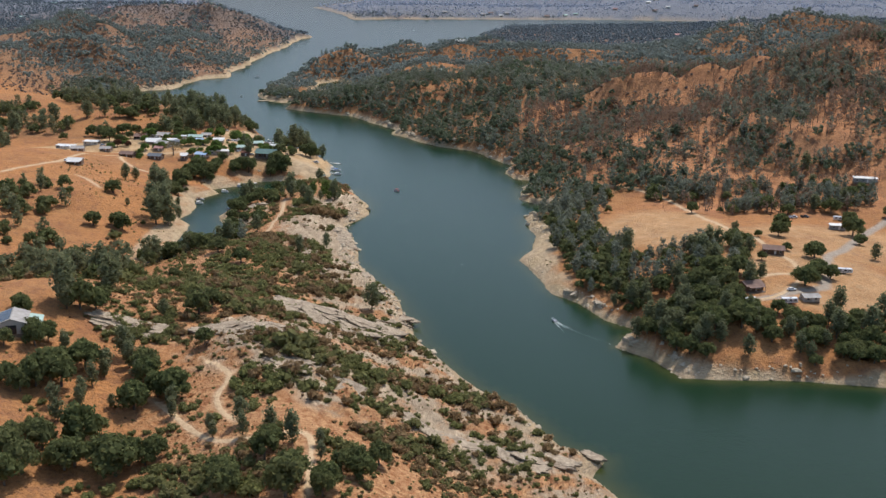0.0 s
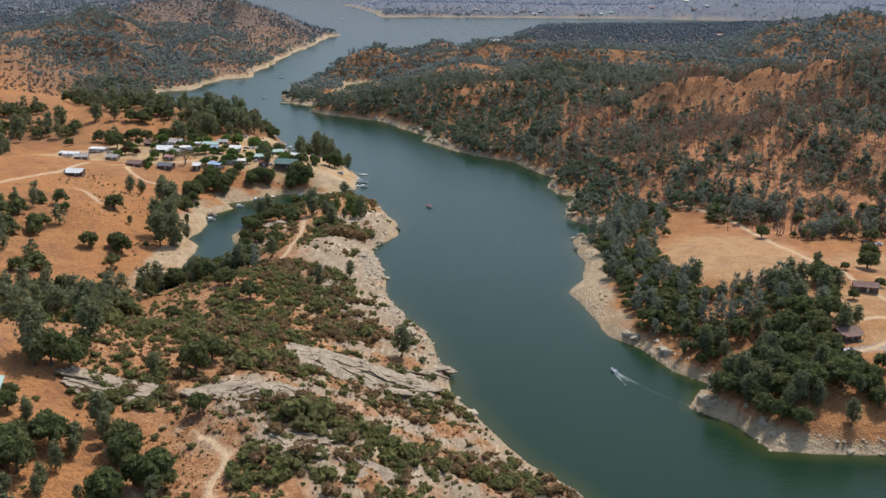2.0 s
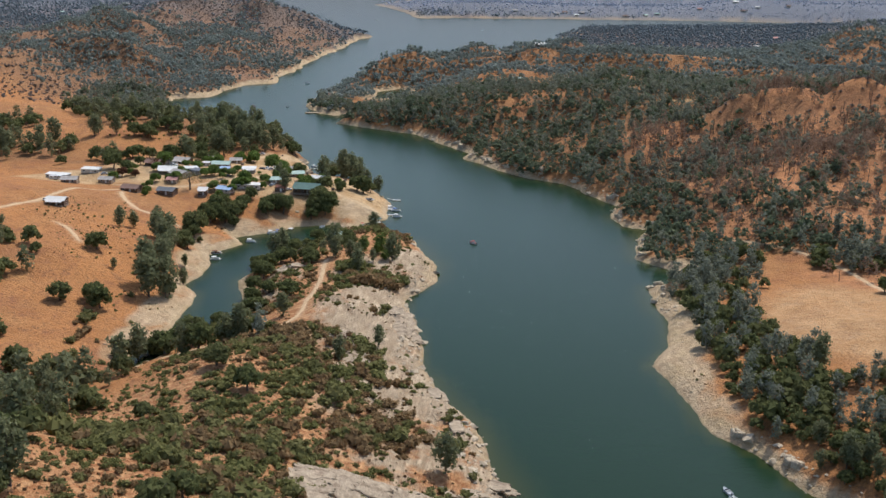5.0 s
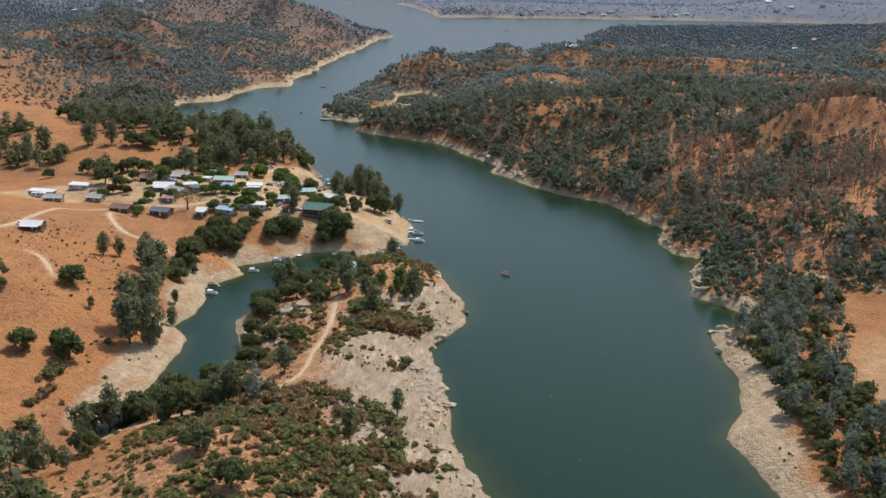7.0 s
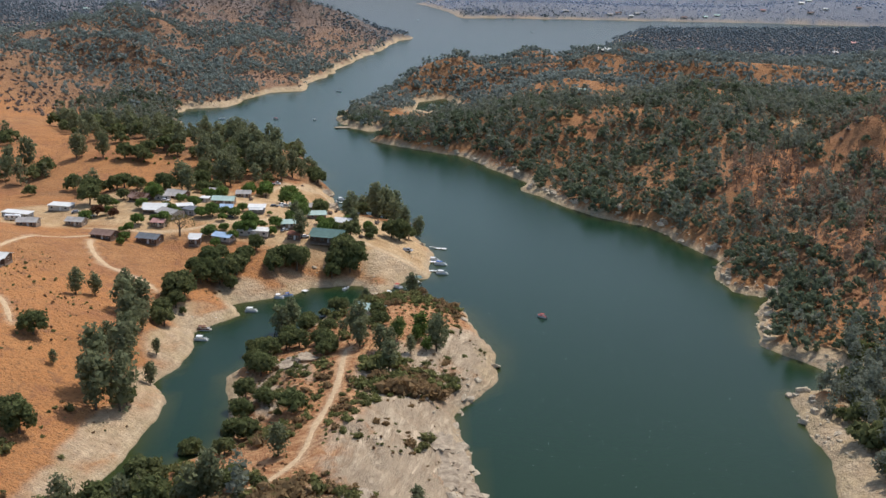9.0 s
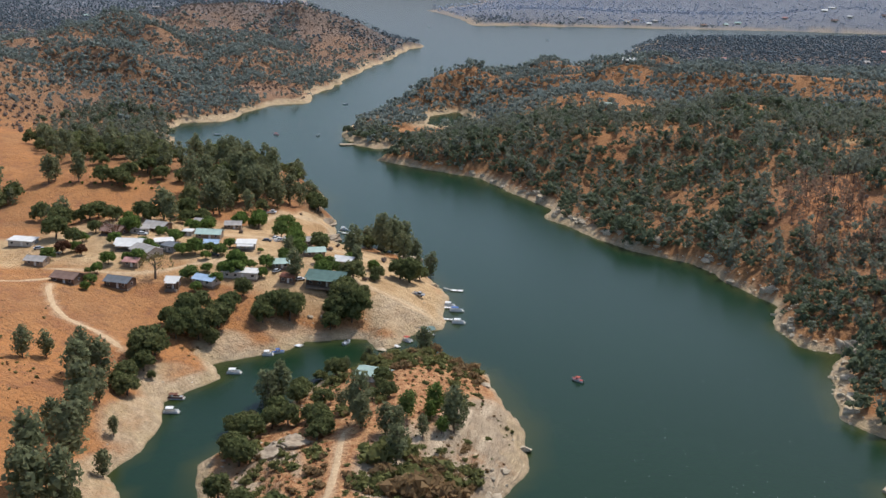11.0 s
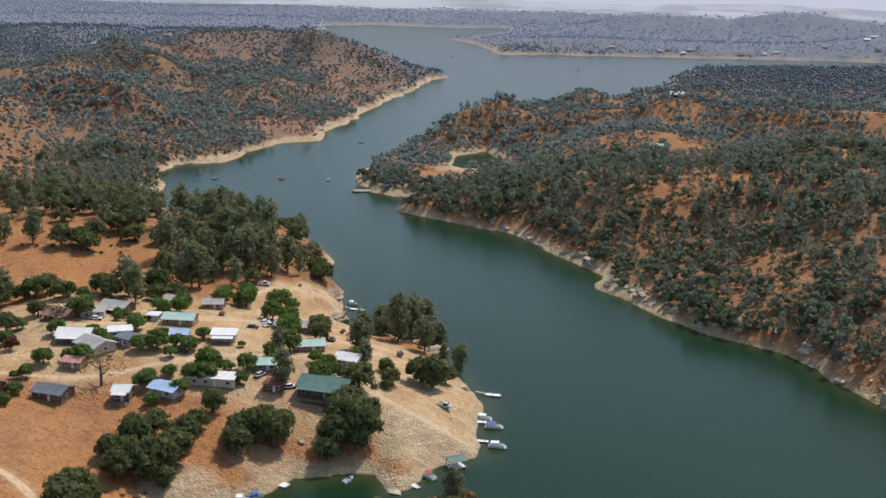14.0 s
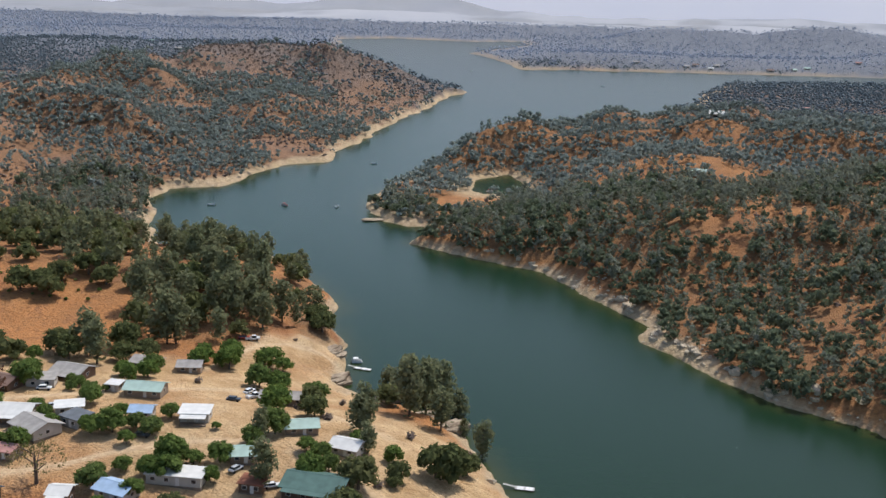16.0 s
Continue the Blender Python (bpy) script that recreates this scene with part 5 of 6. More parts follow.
# brush on the western hills and burnt slopes
x, y, chance, rng = spread(-900, 500, 850, 1980, 6.2, 97)
d = shore(x, y)
brush = ((x < -340) & (y > 1120)) * 0.95 + blob(x, y, BURNT) * 0.4 + ((x > -255) & (y > 850)) * 0.10
ok = (chance < brush * np.clip(0.7 + 0.6 * rough_ground(x, y, 60, 49, 3), 0, 1)) & (d > 8) & seen_area(x, y)
x, y = x[ok], y[ok]
forest("hill_brush", [bush_crown(480 + i, 2, None, 5, 0.6) for i in range(4)], x, y, rng.uniform(0.7, 1.7, len(x)), slope_leaf, "low brown brush on the hillsides", "shrubs", 98)

# ---- rock ledges and boulders ----
ledge_rock, nt, lb = material("bedded_rock", 0.95, 0.15)
lpos = node(nt, "ShaderNodeNewGeometry").outputs["Position"]
lbed = speckle(nt, 1.0, 0.35, 0.65, 5.0, 0.7, node(nt, "ShaderNodeMapping", {"Vector": lpos, "Scale": (0.35, 0.35, 2.6)}).outputs[0])
lc = mixed(nt, lbed, rgb(0.225, 0.172, 0.118), rgb(0.49, 0.390, 0.272))
lc = mixed(nt, node(nt, "ShaderNodeMath", {0: node(nt, "ShaderNodeObjectInfo").outputs["Random"], 1: 0.35}, operation="MULTIPLY").outputs[0], lc, rgb(0.36, 0.285, 0.205))
lc = mixed(nt, speckle(nt, 4.0, 0.52, 0.64), lc, rgb(0.235, 0.175, 0.12))
nt.links.new(lc, lb.inputs["Base Color"])
relief(nt, lb, lbed, 0.25, 0.9)


def slab_mesh(seed):
    """A flat weathered bed of rock, 10 m long, with a broken outline."""
    rng = random.Random(seed)
    bm = bmesh.new()
    n = 22
    ring = []
    for i in range(n):
        a = 2 * math.pi * i / n
        r = rng.uniform(0.70, 1.10)
        ring.append((5.0 * r * math.copysign(abs(math.cos(a)) ** 0.6, math.cos(a)), 2.6 * r * math.copysign(abs(math.sin(a)) ** 0.8, math.sin(a))))
    low = [bm.verts.new((x * 0.97, y * 0.92, -0.5)) for x, y in ring]
    mid = [bm.verts.new((x, y, 0.28 + rng.uniform(-0.06, 0.06))) for x, y in ring]
    top = [bm.verts.new((x * 0.93, y * 0.84, 0.45 + rng.uniform(-0.06, 0.08))) for x, y in ring]
    for a, b in ((low, mid), (mid, top)):
        for i in range(n):
            j = (i + 1) % n
            bm.faces.new((a[i], a[j], b[j], b[i]))
    bm.faces.new(top)
    bm.faces.new(low[::-1])
    return bm


slabs = []
for i in range(5):
    mesh = bpy.data.meshes.new("slab")
    bm = slab_mesh(600 + i)
    bmesh.ops.recalc_face_normals(bm, faces=bm.faces)
    bm.to_mesh(mesh)
    bm.free()
    mesh.materials.append(ledge_rock)
    slabs.append(mesh)


bank_rock, nt, bb = material("bleached_shore_rock", 0.95, 0.12)
bc = mixed(nt, speckle(nt, 0.8), rgb(0.36, 0.285, 0.195), rgb(0.62, 0.51, 0.37))
nt.links.new(mixed(nt, node(nt, "ShaderNodeNewGeometry").outputs["Random Per Island"], bc, rgb(0.46, 0.37, 0.26)), bb.inputs["Base Color"])
relief(nt, bb, speckle(nt, 0.5), 0.12)
pale_slabs = []
for m in slabs[:3]:
    pale = m.copy()
    pale.materials[0] = bank_rock
    pale_slabs.append(pale)


def broken_bank(x, y, turn, count, size, tall, seed):
    """A knot of tilted, broken blocks on the bank."""
    rng = random.Random(seed)
    led = thing("bank_rocks", "pale broken rock blocks on the steep bank", "rock", "rocks along the eastern bank")
    led.matrix_basis = at(x, y, turn)
    for i in range(count):
        ob = new("block", pale_slabs[rng.randrange(3)])
        ob.parent = led
        along, back = rng.uniform(-4, 4) * size, rng.uniform(-0.5, 2.4) * size
        c, s = math.cos(radians(turn)), math.sin(radians(turn))
        lift = height(x + c * along - s * back, y + s * along + c * back) - height(x, y)
        ob.matrix_basis = pose(along, back, lift - 0.1 * tall, rng.uniform(-22, 12), rng.uniform(-18, 18), rng.uniform(-50, 50)) @ Matrix.Diagonal((size * rng.uniform(0.3, 0.7), size * rng.uniform(0.45, 0.9), tall * rng.uniform(0.8, 1.7), 1))
    return led


def rock_ledge(x, y, turn, count, size, tall, seed):
    """Beds of rock that step up the slope, each a slab on the one below."""
    rng = random.Random(seed)
    led = thing("rock_ledge", "grey layered rock ledge with broken edges", "rock", "rock ledges")
    led.matrix_basis = at(x, y, turn)
    for i in range(count):
        ob = new("slab", slabs[rng.randrange(5)])
        ob.parent = led
        side = i * 1.15 * size
        wx, wy = x - math.sin(radians(turn)) * side, y + math.cos(radians(turn)) * side
        lift = height(wx, wy) - height(x, y)
        ob.matrix_basis = pose(rng.uniform(-2.2, 2.2) * size, side, lift - 0.15 + tall * rng.uniform(0.5, 1.1), rng.uniform(-5, 2), rng.uniform(-3, 3), rng.uniform(-8, 8)) @ Matrix.Diagonal((size * rng.uniform(0.75, 1.35), size * rng.uniform(0.7, 1.1), tall * rng.uniform(0.8, 1.4), 1))
    return led


def bedded_outcrop(x, y, turn, rows, cols, reach, tall, seed):
    """A bank of tilted beds: rows of long slabs that follow the slope, each row set back and a little higher than the one before."""
    rng = random.Random(seed)
    led = thing("rock_outcrop", "grey bedded rock outcrop in long stepped layers", "rock", "rock outcrops")
    base = height(x, y)
    led.matrix_basis = pose(x, y, base, 0, 0, turn)
    c, s = math.cos(radians(turn)), math.sin(radians(turn))
    for i in range(rows):
        back = (i - rows / 2) * (1.45 if rows > 7 else 1.7) + rng.uniform(-0.5, 0.5)
        shift = rng.uniform(-3, 3)
        shorter = 1.0 - 0.35 * abs(i - rows / 2) / rows
        for j in range(cols):
            along = ((j - (cols - 1) / 2) * reach * 0.92 + shift) * shorter
            half = reach * 0.42
            ends = [height(x + c * (along + k) - s * back, y + s * (along + k) + c * back) for k in (-half, half)]
            tilt = -math.degrees(math.atan2(ends[1] - ends[0], 2 * half))
            ob = new("slab", slabs[rng.randrange(5)])
            ob.parent = led
            lift = (ends[0] + ends[1]) / 2 - base + (0.13 * tall * min(i, 3 * (rows - 1 - i)) if tall > 0.9 else 0) + min(tall, 0.8) * rng.uniform(0.1, 0.45)
            ob.matrix_basis = pose(along, back, lift, rng.uniform(-6, 3), tilt + rng.uniform(-2.5, 2.5), rng.uniform(-7, 7)) @ Matrix.Diagonal((reach / 10 * rng.uniform(0.9, 1.25), rng.uniform(0.9, 1.4), min(tall, 0.9) * rng.uniform(0.45, 1.25), 1))
    return led


OUTCROPS = [(-70, 466, 11, 17, 6, 10, 1.0), (-138, 403, 10, 8, 4, 8, 1.0), (-96, 406, 10, 9, 5, 8, 0.95), (-62, 372, -14, 6, 3, 13, 0.45), (-6, 352, -12, 4, 5, 12, 0.6), (-50, 494, 40, 5, 2, 10, 0.8), (-104, 585, -64, 5, 3, 12, 0.45), (-92, 640, -72, 5, 3, 12, 0.45), (-158, 702, 62, 5, 2, 9, 1.5)]
for i, row in enumerate(OUTCROPS):
    bedded_outcrop(*row, 760 + i)
LEDGES_SHORE = [(-158, 918, 60, 4, 0.8, 1.7), (-168, 931, 45, 4, 0.9, 1.8), (-188, 940, 15, 4, 0.9, 1.6), (-205, 954, 60, 4, 0.9, 1.6), (-213, 976, 70, 4, 0.9, 1.5), (20, 352, -24, 4, 1.2, 0.7), (33, 366, -40, 3, 0.9, 0.7), (-60, 540, -70, 4, 0.9, 0.5), (-72, 572, -72, 4, 1.0, 0.5), (-44, 503, -30, 4, 1.0, 0.8), (-95, 690, -80, 3, 1.1, 0.4), (24, 745, 80, 3, 0.8, 0.7), (20, 760, 60, 3, 0.8, 0.7), (-2, 870, 60, 3, 0.8, 0.7), (-262, 1232, 30, 3, 1.4, 0.8), (-236, 1185, 20, 3, 1.4, 0.8)]
for i, (x, y, turn, count, size, tall) in enumerate(LEDGES_SHORE):
    rock_ledge(x, y, turn, count, size, tall, 700 + i)

# broken ledges all along the eastern bank
walk_shore = RIGHT_SHORE_SOUTH[6:] + RIGHT_SHORE_NORTH[:14]
er = random.Random(51)
for (ax, ay), (bx, by) in zip(walk_shore[:-1], walk_shore[1:]):
    reach = math.hypot(bx - ax, by - ay)
    for i in range(max(1, round(reach / 15))):
        if er.random() < 0.25:
            continue
        f = (i + er.random()) / max(1, round(reach / 15))
        inward = er.uniform(2.0, 5.0)
        ux, uy = (bx - ax) / reach, (by - ay) / reach
        if blob(np.array([ax + f * (bx - ax) + 4]), np.array([ay + f * (by - ay)]), BEACH)[0] > 0.2:
            continue
        broken_bank(ax + f * (bx - ax) + uy * inward, ay + f * (by - ay) - ux * inward, math.degrees(math.atan2(-uy, -ux)) + er.uniform(-25, 25), er.choice((3, 4, 5)), er.uniform(0.5, 1.0), er.uniform(0.9, 2.0), er.randrange(9999))
x, y, chance, rng = spread(-420, 260, 300, 1300, 3.0, 45)
d = shore(x, y)
ok = (d > -0.8) & (d < 7 + 4 * (x < -20)) & (chance < np.clip(0.42 + 0.7 * rough_ground(x, y, 40, 61, 3), 0.03, 0.9) * np.where(x > -120 + 0.1 * (900 - y), 1.3, 0.28) * (1 - 0.9 * blob(x, y, BEACH))) & seen_area(x, y)
x, y = x[ok], y[ok]
stones = []
for i in range(6):
    k = Clumps(640 + i)
    k.lobe(np.zeros(3), 1.0, False, 0.42, 0.9)
    stones.append(k.done())
forest("shore_rocks", stones, x, y, rng.uniform(0.35, 1.25, len(x)) * np.where(rng.rand(len(x)) > 0.88, 2.4, 0.85), bank_rock, "pale broken rocks along the drawn-down shore", "rocks", 46, sink=-0.05)

# ---- cabins ----
ROOFS = {"grey": plain("grey_roof", (0.36, 0.33, 0.295), 0.7), "white": plain("white_roof", (0.64, 0.62, 0.57), 0.55, 0.12), "green": plain("green_metal_roof", (0.085, 0.150, 0.125), 0.5, 0.2), "mint": plain("pale_green_roof", (0.36, 0.47, 0.40), 0.6, 0.15),
         "brown": plain("brown_shingle_roof", (0.20, 0.125, 0.095), 0.85), "blue": plain("pale_blue_roof", (0.34, 0.45, 0.58), 0.55, 0.15), "pink": plain("red_faded_roof", (0.46, 0.24, 0.20), 0.8), "dark": plain("dark_grey_roof", (0.13, 0.14, 0.15), 0.75), "rust": plain("rusty_roof", (0.27, 0.10, 0.055), 0.8)}
# wall colours are darkened: part of the shade on the walls is painted in
WALLS = {"white": plain("white_siding", (0.46, 0.42, 0.36), 0.7, 0.15), "tan": plain("tan_siding", (0.29, 0.215, 0.15), 0.8), "wood": plain("brown_board_wall", (0.14, 0.085, 0.055), 0.85), "grey": plain("grey_siding", (0.30, 0.29, 0.27), 0.8)}
glass = plain("window_glass", (0.03, 0.035, 0.04), 0.08, 0.2, spec=0.6)
trim_mat = plain("white_trim", (0.62, 0.60, 0.56), 0.6, 0.15)
post_mat = plain("weathered_timber", (0.24, 0.18, 0.13), 0.9, 0.3, bump=0.02)


def cabin(x, y, length, depth, wall, turn, roof, walls, kind="gable", porch=False, label="", z=None):
    """A small house: walls on a footing, an overhanging roof, door, windows, and a porch where there is one."""
    h = thing("cabin", label or f"small cabin with {walls} walls and a {roof} roof", "house", "cabins by the lake")
    h.matrix_basis = at(x, y, turn, z)
    L, D = length / 2, depth / 2
    part("footing", boxes((0, 0, -1.4, length + 0.1, depth + 0.1, 1.5)), post_mat, h)
    rise = depth * (0.17 if kind == "gable" else 0.05)
    if kind == "gable":
        part("wall", prism([(-D, 0.1), (D, 0.1), (D, wall), (0, wall + rise), (-D, wall)], -L, L), WALLS[walls], h)
        o = 0.9
        s = rise / D
        roof_ob = part("roof", prism([(-D - o, wall - o * s + 0.02), (0, wall + rise + 0.02), (D + o, wall - o * s + 0.02), (D + o, wall - o * s + 0.2), (0, wall + rise + 0.22), (-D - o, wall - o * s + 0.2)], -L - 0.5, L + 0.5), ROOFS[roof], h)
        ridge = part("ridge_cap", prism([(-0.22, wall + rise + 0.20), (0, wall + rise + 0.30), (0.22, wall + rise + 0.20)], -L - 0.45, L + 0.45), ROOFS[roof], h)
    else:
        part("wall", prism([(-D, 0.1), (D, 0.1), (D, wall + rise), (-D, wall)], -L, L), WALLS[walls], h)
        s = rise / depth
        part("roof", prism([(-D - 0.5, wall - 0.5 * s + 0.02), (D + 0.5, wall + rise + 0.5 * s + 0.02), (D + 0.5, wall + rise + 0.5 * s + 0.2), (-D - 0.5, wall - 0.5 * s + 0.2)], -L - 0.45, L + 0.45), ROOFS[roof], h)
    part("door", boxes((L * 0.15, -D - 0.03, 0.15, 0.95, 0.08, 2.0, 0.02)), trim_mat, h)
    n = max(2, int(length // 3.2))
    for i in range(n):
        wx = -L + length * (i + 0.5) / n
        if abs(wx - L * 0.15) < 0.9:
            continue
        w = part("window", boxes((wx, -D - 0.03, 1.0, 1.3, 0.08, 1.15, 0.02)), trim_mat, h)
        part("pane", boxes((wx, -D - 0.06, 1.1, 1.1, 0.05, 0.95)), glass, w)
    for side in (-1, 1):
        w = part("window", boxes((side * (L + 0.03), 0, 1.0, 0.08, 1.2, 1.1, 0.02)), trim_mat, h)
        part("pane", boxes((side * (L + 0.06), 0, 1.1, 0.05, 1.0, 0.9)), glass, w)
    if porch:
        part("porch_roof", prism([(-D - 2.6, wall - 0.55), (-D - 0.4, wall - 0.2), (-D - 0.4, wall - 0.05), (-D - 2.6, wall - 0.42)], -L * 0.9, L * 0.9), ROOFS[roof], h)
        part("porch_floor", boxes((0, -D - 1.35, -0.6, length * 0.9, 2.5, 0.75)), post_mat, h)
        for px in (-L * 0.85, -L * 0.28, L * 0.28, L * 0.85):
            part("post", boxes((px, -D - 2.45, 0.1, 0.14, 0.14, wall - 0.6)), post_mat, h)
    return h


CABINS = [(-276, 897, 10.5, 8, 2.6, -8, "grey", "wood", "gable", True), (-279, 884, 8, 6, 2.5, 20, "grey", "white", "flat", False), (-261, 917, 8.5, 6.5, 2.5, -5, "grey", "tan", "gable", False), (-247, 919, 7.5, 6, 2.5, 14, "grey", "tan", "gable", False), (-247, 887, 11, 7, 2.5, 6, "mint", "tan", "gable", False),
          (-260, 866, 7.5, 5, 2.5, 28, "white", "white", "flat", False), (-272, 858, 11, 8, 2.6, 10, "white", "tan", "gable", True), (-262, 852, 11, 8.5, 2.6, -28, "grey", "white", "gable", False), (-254, 859, 6.5, 5.5, 2.8, -20, "dark", "grey", "flat", False), (-288, 878, 10, 7, 2.5, -12, "brown", "wood", "gable", True)]
CABINS_EAST = [(-210, 903, 13, 6, 2.6, 8, "grey", "tan", "gable", False), (-224, 870, 8, 6, 2.6, 12, "white", "white", "flat", True), (-239, 868, 6, 5, 2.5, 10, "blue", "white", "gable", False), (-203, 852, 7, 6, 2.5, 18, "mint", "tan", "gable", False), (-195, 875, 9, 6, 2.5, 22, "mint", "tan", "gable", False),
               (-179, 866, 8, 6.5, 2.5, -10, "white", "white", "gable", False), (-180, 842, 15.5, 10, 3.6, -4, "green", "wood", "gable", True), (-215, 837, 14, 5.5, 2.7, 4, "white", "white", "flat", False), (-196, 840, 6, 5, 2.5, 0, "rust", "wood", "flat", False), (-226, 827, 9, 6, 2.6, -14, "blue", "white", "gable", False)]
CABINS_WEST = [(-257, 887, 4, 3.5, 2.3, 0, "white", "white", "flat", False), (-277, 811, 10, 7.5, 2.6, -6, "brown", "wood", "gable", False), (-258, 817, 10, 7, 2.8, -6, "dark", "wood", "gable", False), (-238, 822, 5, 5, 3.6, 8, "white", "wood", "gable", True), (-321, 857, 11, 6, 2.6, 0, "white", "white", "flat", False),
               (-262, 838, 6, 5, 2.5, 0, "pink", "tan", "gable", False), (-289, 740, 9.5, 6.5, 2.8, 4, "white", "wood", "gable", True), (-316, 815, 9, 6.5, 2.6, 10, "grey", "tan", "gable", False), (-334, 838, 14, 5, 2.6, -4, "white", "grey", "flat", False), (-300, 830, 8, 6, 2.5, 0, "grey", "tan", "gable", False),
               (-142, 757, 10, 7, 2.6, -12, "mint", "white", "gable", False)]
CABINS_RIGHT = [(118, 524, 9.5, 7.5, 3.0, 24, "brown", "wood", "gable", True), (142, 585, 10.5, 7, 2.8, -8, "brown", "wood", "gable", False), (143, 513, 7.5, 5, 2.4, 12, "grey", "white", "gable", False), (131, 606, 4, 3.5, 2.3, 12, "grey", "tan", "flat", False), (240, 757, 15, 5, 2.8, -6, "white", "grey", "flat", False), (198, 666, 9, 4.5, 2.6, -4, "white", "grey", "flat", False),
                (-78, 1290, 9, 6, 2.5, 0, "mint", "white", "gable", False), (-90, 1255, 8, 6, 2.5, 0, "grey", "tan", "gable", False)]
for row in CABINS + CABINS_EAST + CABINS_WEST + CABINS_RIGHT:
    cabin(*row)
solar_mat = plain("solar_glass", (0.020, 0.026, 0.050), 0.25, 0.15, 0.4, 0.5)
barn = cabin(-171, 374, 13, 9, 4.0, -72, "grey", "white", "gable", False, "white barn with dark solar panels and a pale green lean-to")
part("side_shed", prism([(4.5, 0.1), (9.4, 0.1), (9.4, 2.5), (4.5, 3.5)], -5.5, 5.5), WALLS["white"], barn)
part("shed_roof", prism([(4.5, 3.52), (10.0, 2.36), (10.0, 2.54), (4.5, 3.7)], -6, 6), ROOFS["mint"], barn)
part("barn_door", boxes((6.56, 0, 0.1, 0.1, 3.4, 3.2)), glass, barn)
for k in range(4):
    part("solar_panel", prism([(-4.6, 4.22), (-0.5, 5.62), (-0.5, 5.7), (-4.6, 4.3)], -6.0 + 3.05 * k, -3.1 + 3.05 * k), solar_mat, barn, "dark blue solar panel")

def far_house(x, y, turn, length, roof):
    """A plain house seen across the lake: walls, an overhanging gable roof and a dark door side."""
    h = thing("lake_house", "pale house among the trees across the lake", "house", "houses across the lake")
    h.matrix_basis = at(x, y, turn)
    L, D = length / 2, length / 3
    part("wall", prism([(-D, -2.0), (D, -2.0), (D, 3.4), (0, 5.2), (-D, 3.4)], -L, L), WALLS["white"], h)
    part("roof", prism([(-D - 0.8, 3.0), (0, 5.25), (D + 0.8, 3.0), (D + 0.8, 3.3), (0, 5.6), (-D - 0.8, 3.3)], -L - 0.6, L + 0.6), ROOFS[roof], h)
    part("window", boxes((0, -D - 0.04, 0.9, length * 0.5, 0.08, 1.4)), glass, h)


hr = random.Random(23)
for x0, x1, y0, y1, count in ((-160, 160, 2720, 2800, 7), (120, 560, 2820, 3050, 7), (60, 330, 1900, 2300, 5), (-1050, -640, 2250, 2750, 14), (-120, -60, 1460, 1500, 2)):
    done = 0
    while done < count:
        x, y = hr.uniform(x0, x1), hr.uniform(y0, y1)
        if shore(np.array([x]), np.array([y]))[0] > 14:
            far_house(x, y, hr.uniform(-40, 40), hr.uniform(9, 14), hr.choice(("white", "grey", "grey", "pink", "mint", "brown")))
            done += 1

# ---- vehicles ----
tyre = plain("tyre_rubber", (0.02, 0.02, 0.02), 0.8)
PAINT = {"white": plain("white_car_paint", (0.72, 0.72, 0.70), 0.3, 0.08, spec=0.5), "silver": plain("silver_car_paint", (0.42, 0.43, 0.44), 0.3, 0.08, spec=0.5), "red": plain("red_paint", (0.40, 0.05, 0.03), 0.4, 0.15, spec=0.5), "blue": plain("blue_canvas", (0.05, 0.13, 0.36), 0.7, 0.15), "dark": plain("dark_car_paint", (0.04, 0.045, 0.05), 0.3, 0.1, spec=0.5)}


def wheels(parent, length, half, r=0.36):
    for sx in (-1, 1):
        for sy in (-1, 1):
            bm = bmesh.new()
            rod(bm, (sx * length, sy * (half - 0.12), r), (sx * length, sy * (half + 0.1), r), r, sides=12)
            part("wheel", bm, tyre, parent)


def car(x, y, turn, paint, pickup=False):
    c = thing("pickup_truck" if pickup else "car", f"{paint} {'pickup truck' if pickup else 'car'} parked on bare dirt", "vehicle", "parked vehicles")
    c.matrix_basis = at(x, y, turn)
    if pickup:
        part("body", boxes((0, 0, 0.45, 5.2, 1.85, 0.55, 0.1), (1.9, 0, 0.95, 1.3, 1.8, 0.2, 0.08)), PAINT[paint], c)
        part("cab", prism([(-0.85, 0.95), (0.85, 0.95), (0.72, 1.75), (-0.72, 1.75)], -0.2, 1.35), glass, c)
        part("roof", boxes((0.55, 0, 1.74, 1.4, 1.45, 0.08, 0.03)), PAINT[paint], c)
        part("bed_wall", boxes((-1.4, 0.88, 0.95, 2.2, 0.1, 0.4), (-1.4, -0.88, 0.95, 2.2, 0.1, 0.4), (-2.55, 0, 0.95, 0.1, 1.8, 0.4)), PAINT[paint], c)
    else:
        part("body", boxes((0, 0, 0.38, 4.4, 1.75, 0.55, 0.14)), PAINT[paint], c)
        part("window", prism([(-0.82, 0.9), (0.82, 0.9), (0.64, 1.42), (-0.64, 1.42)], -1.5, 0.9), glass, c)
        part("roof", boxes((-0.3, 0, 1.40, 2.0, 1.25, 0.07, 0.03)), PAINT[paint], c)
    wheels(c, 1.5, 0.86)
    return c


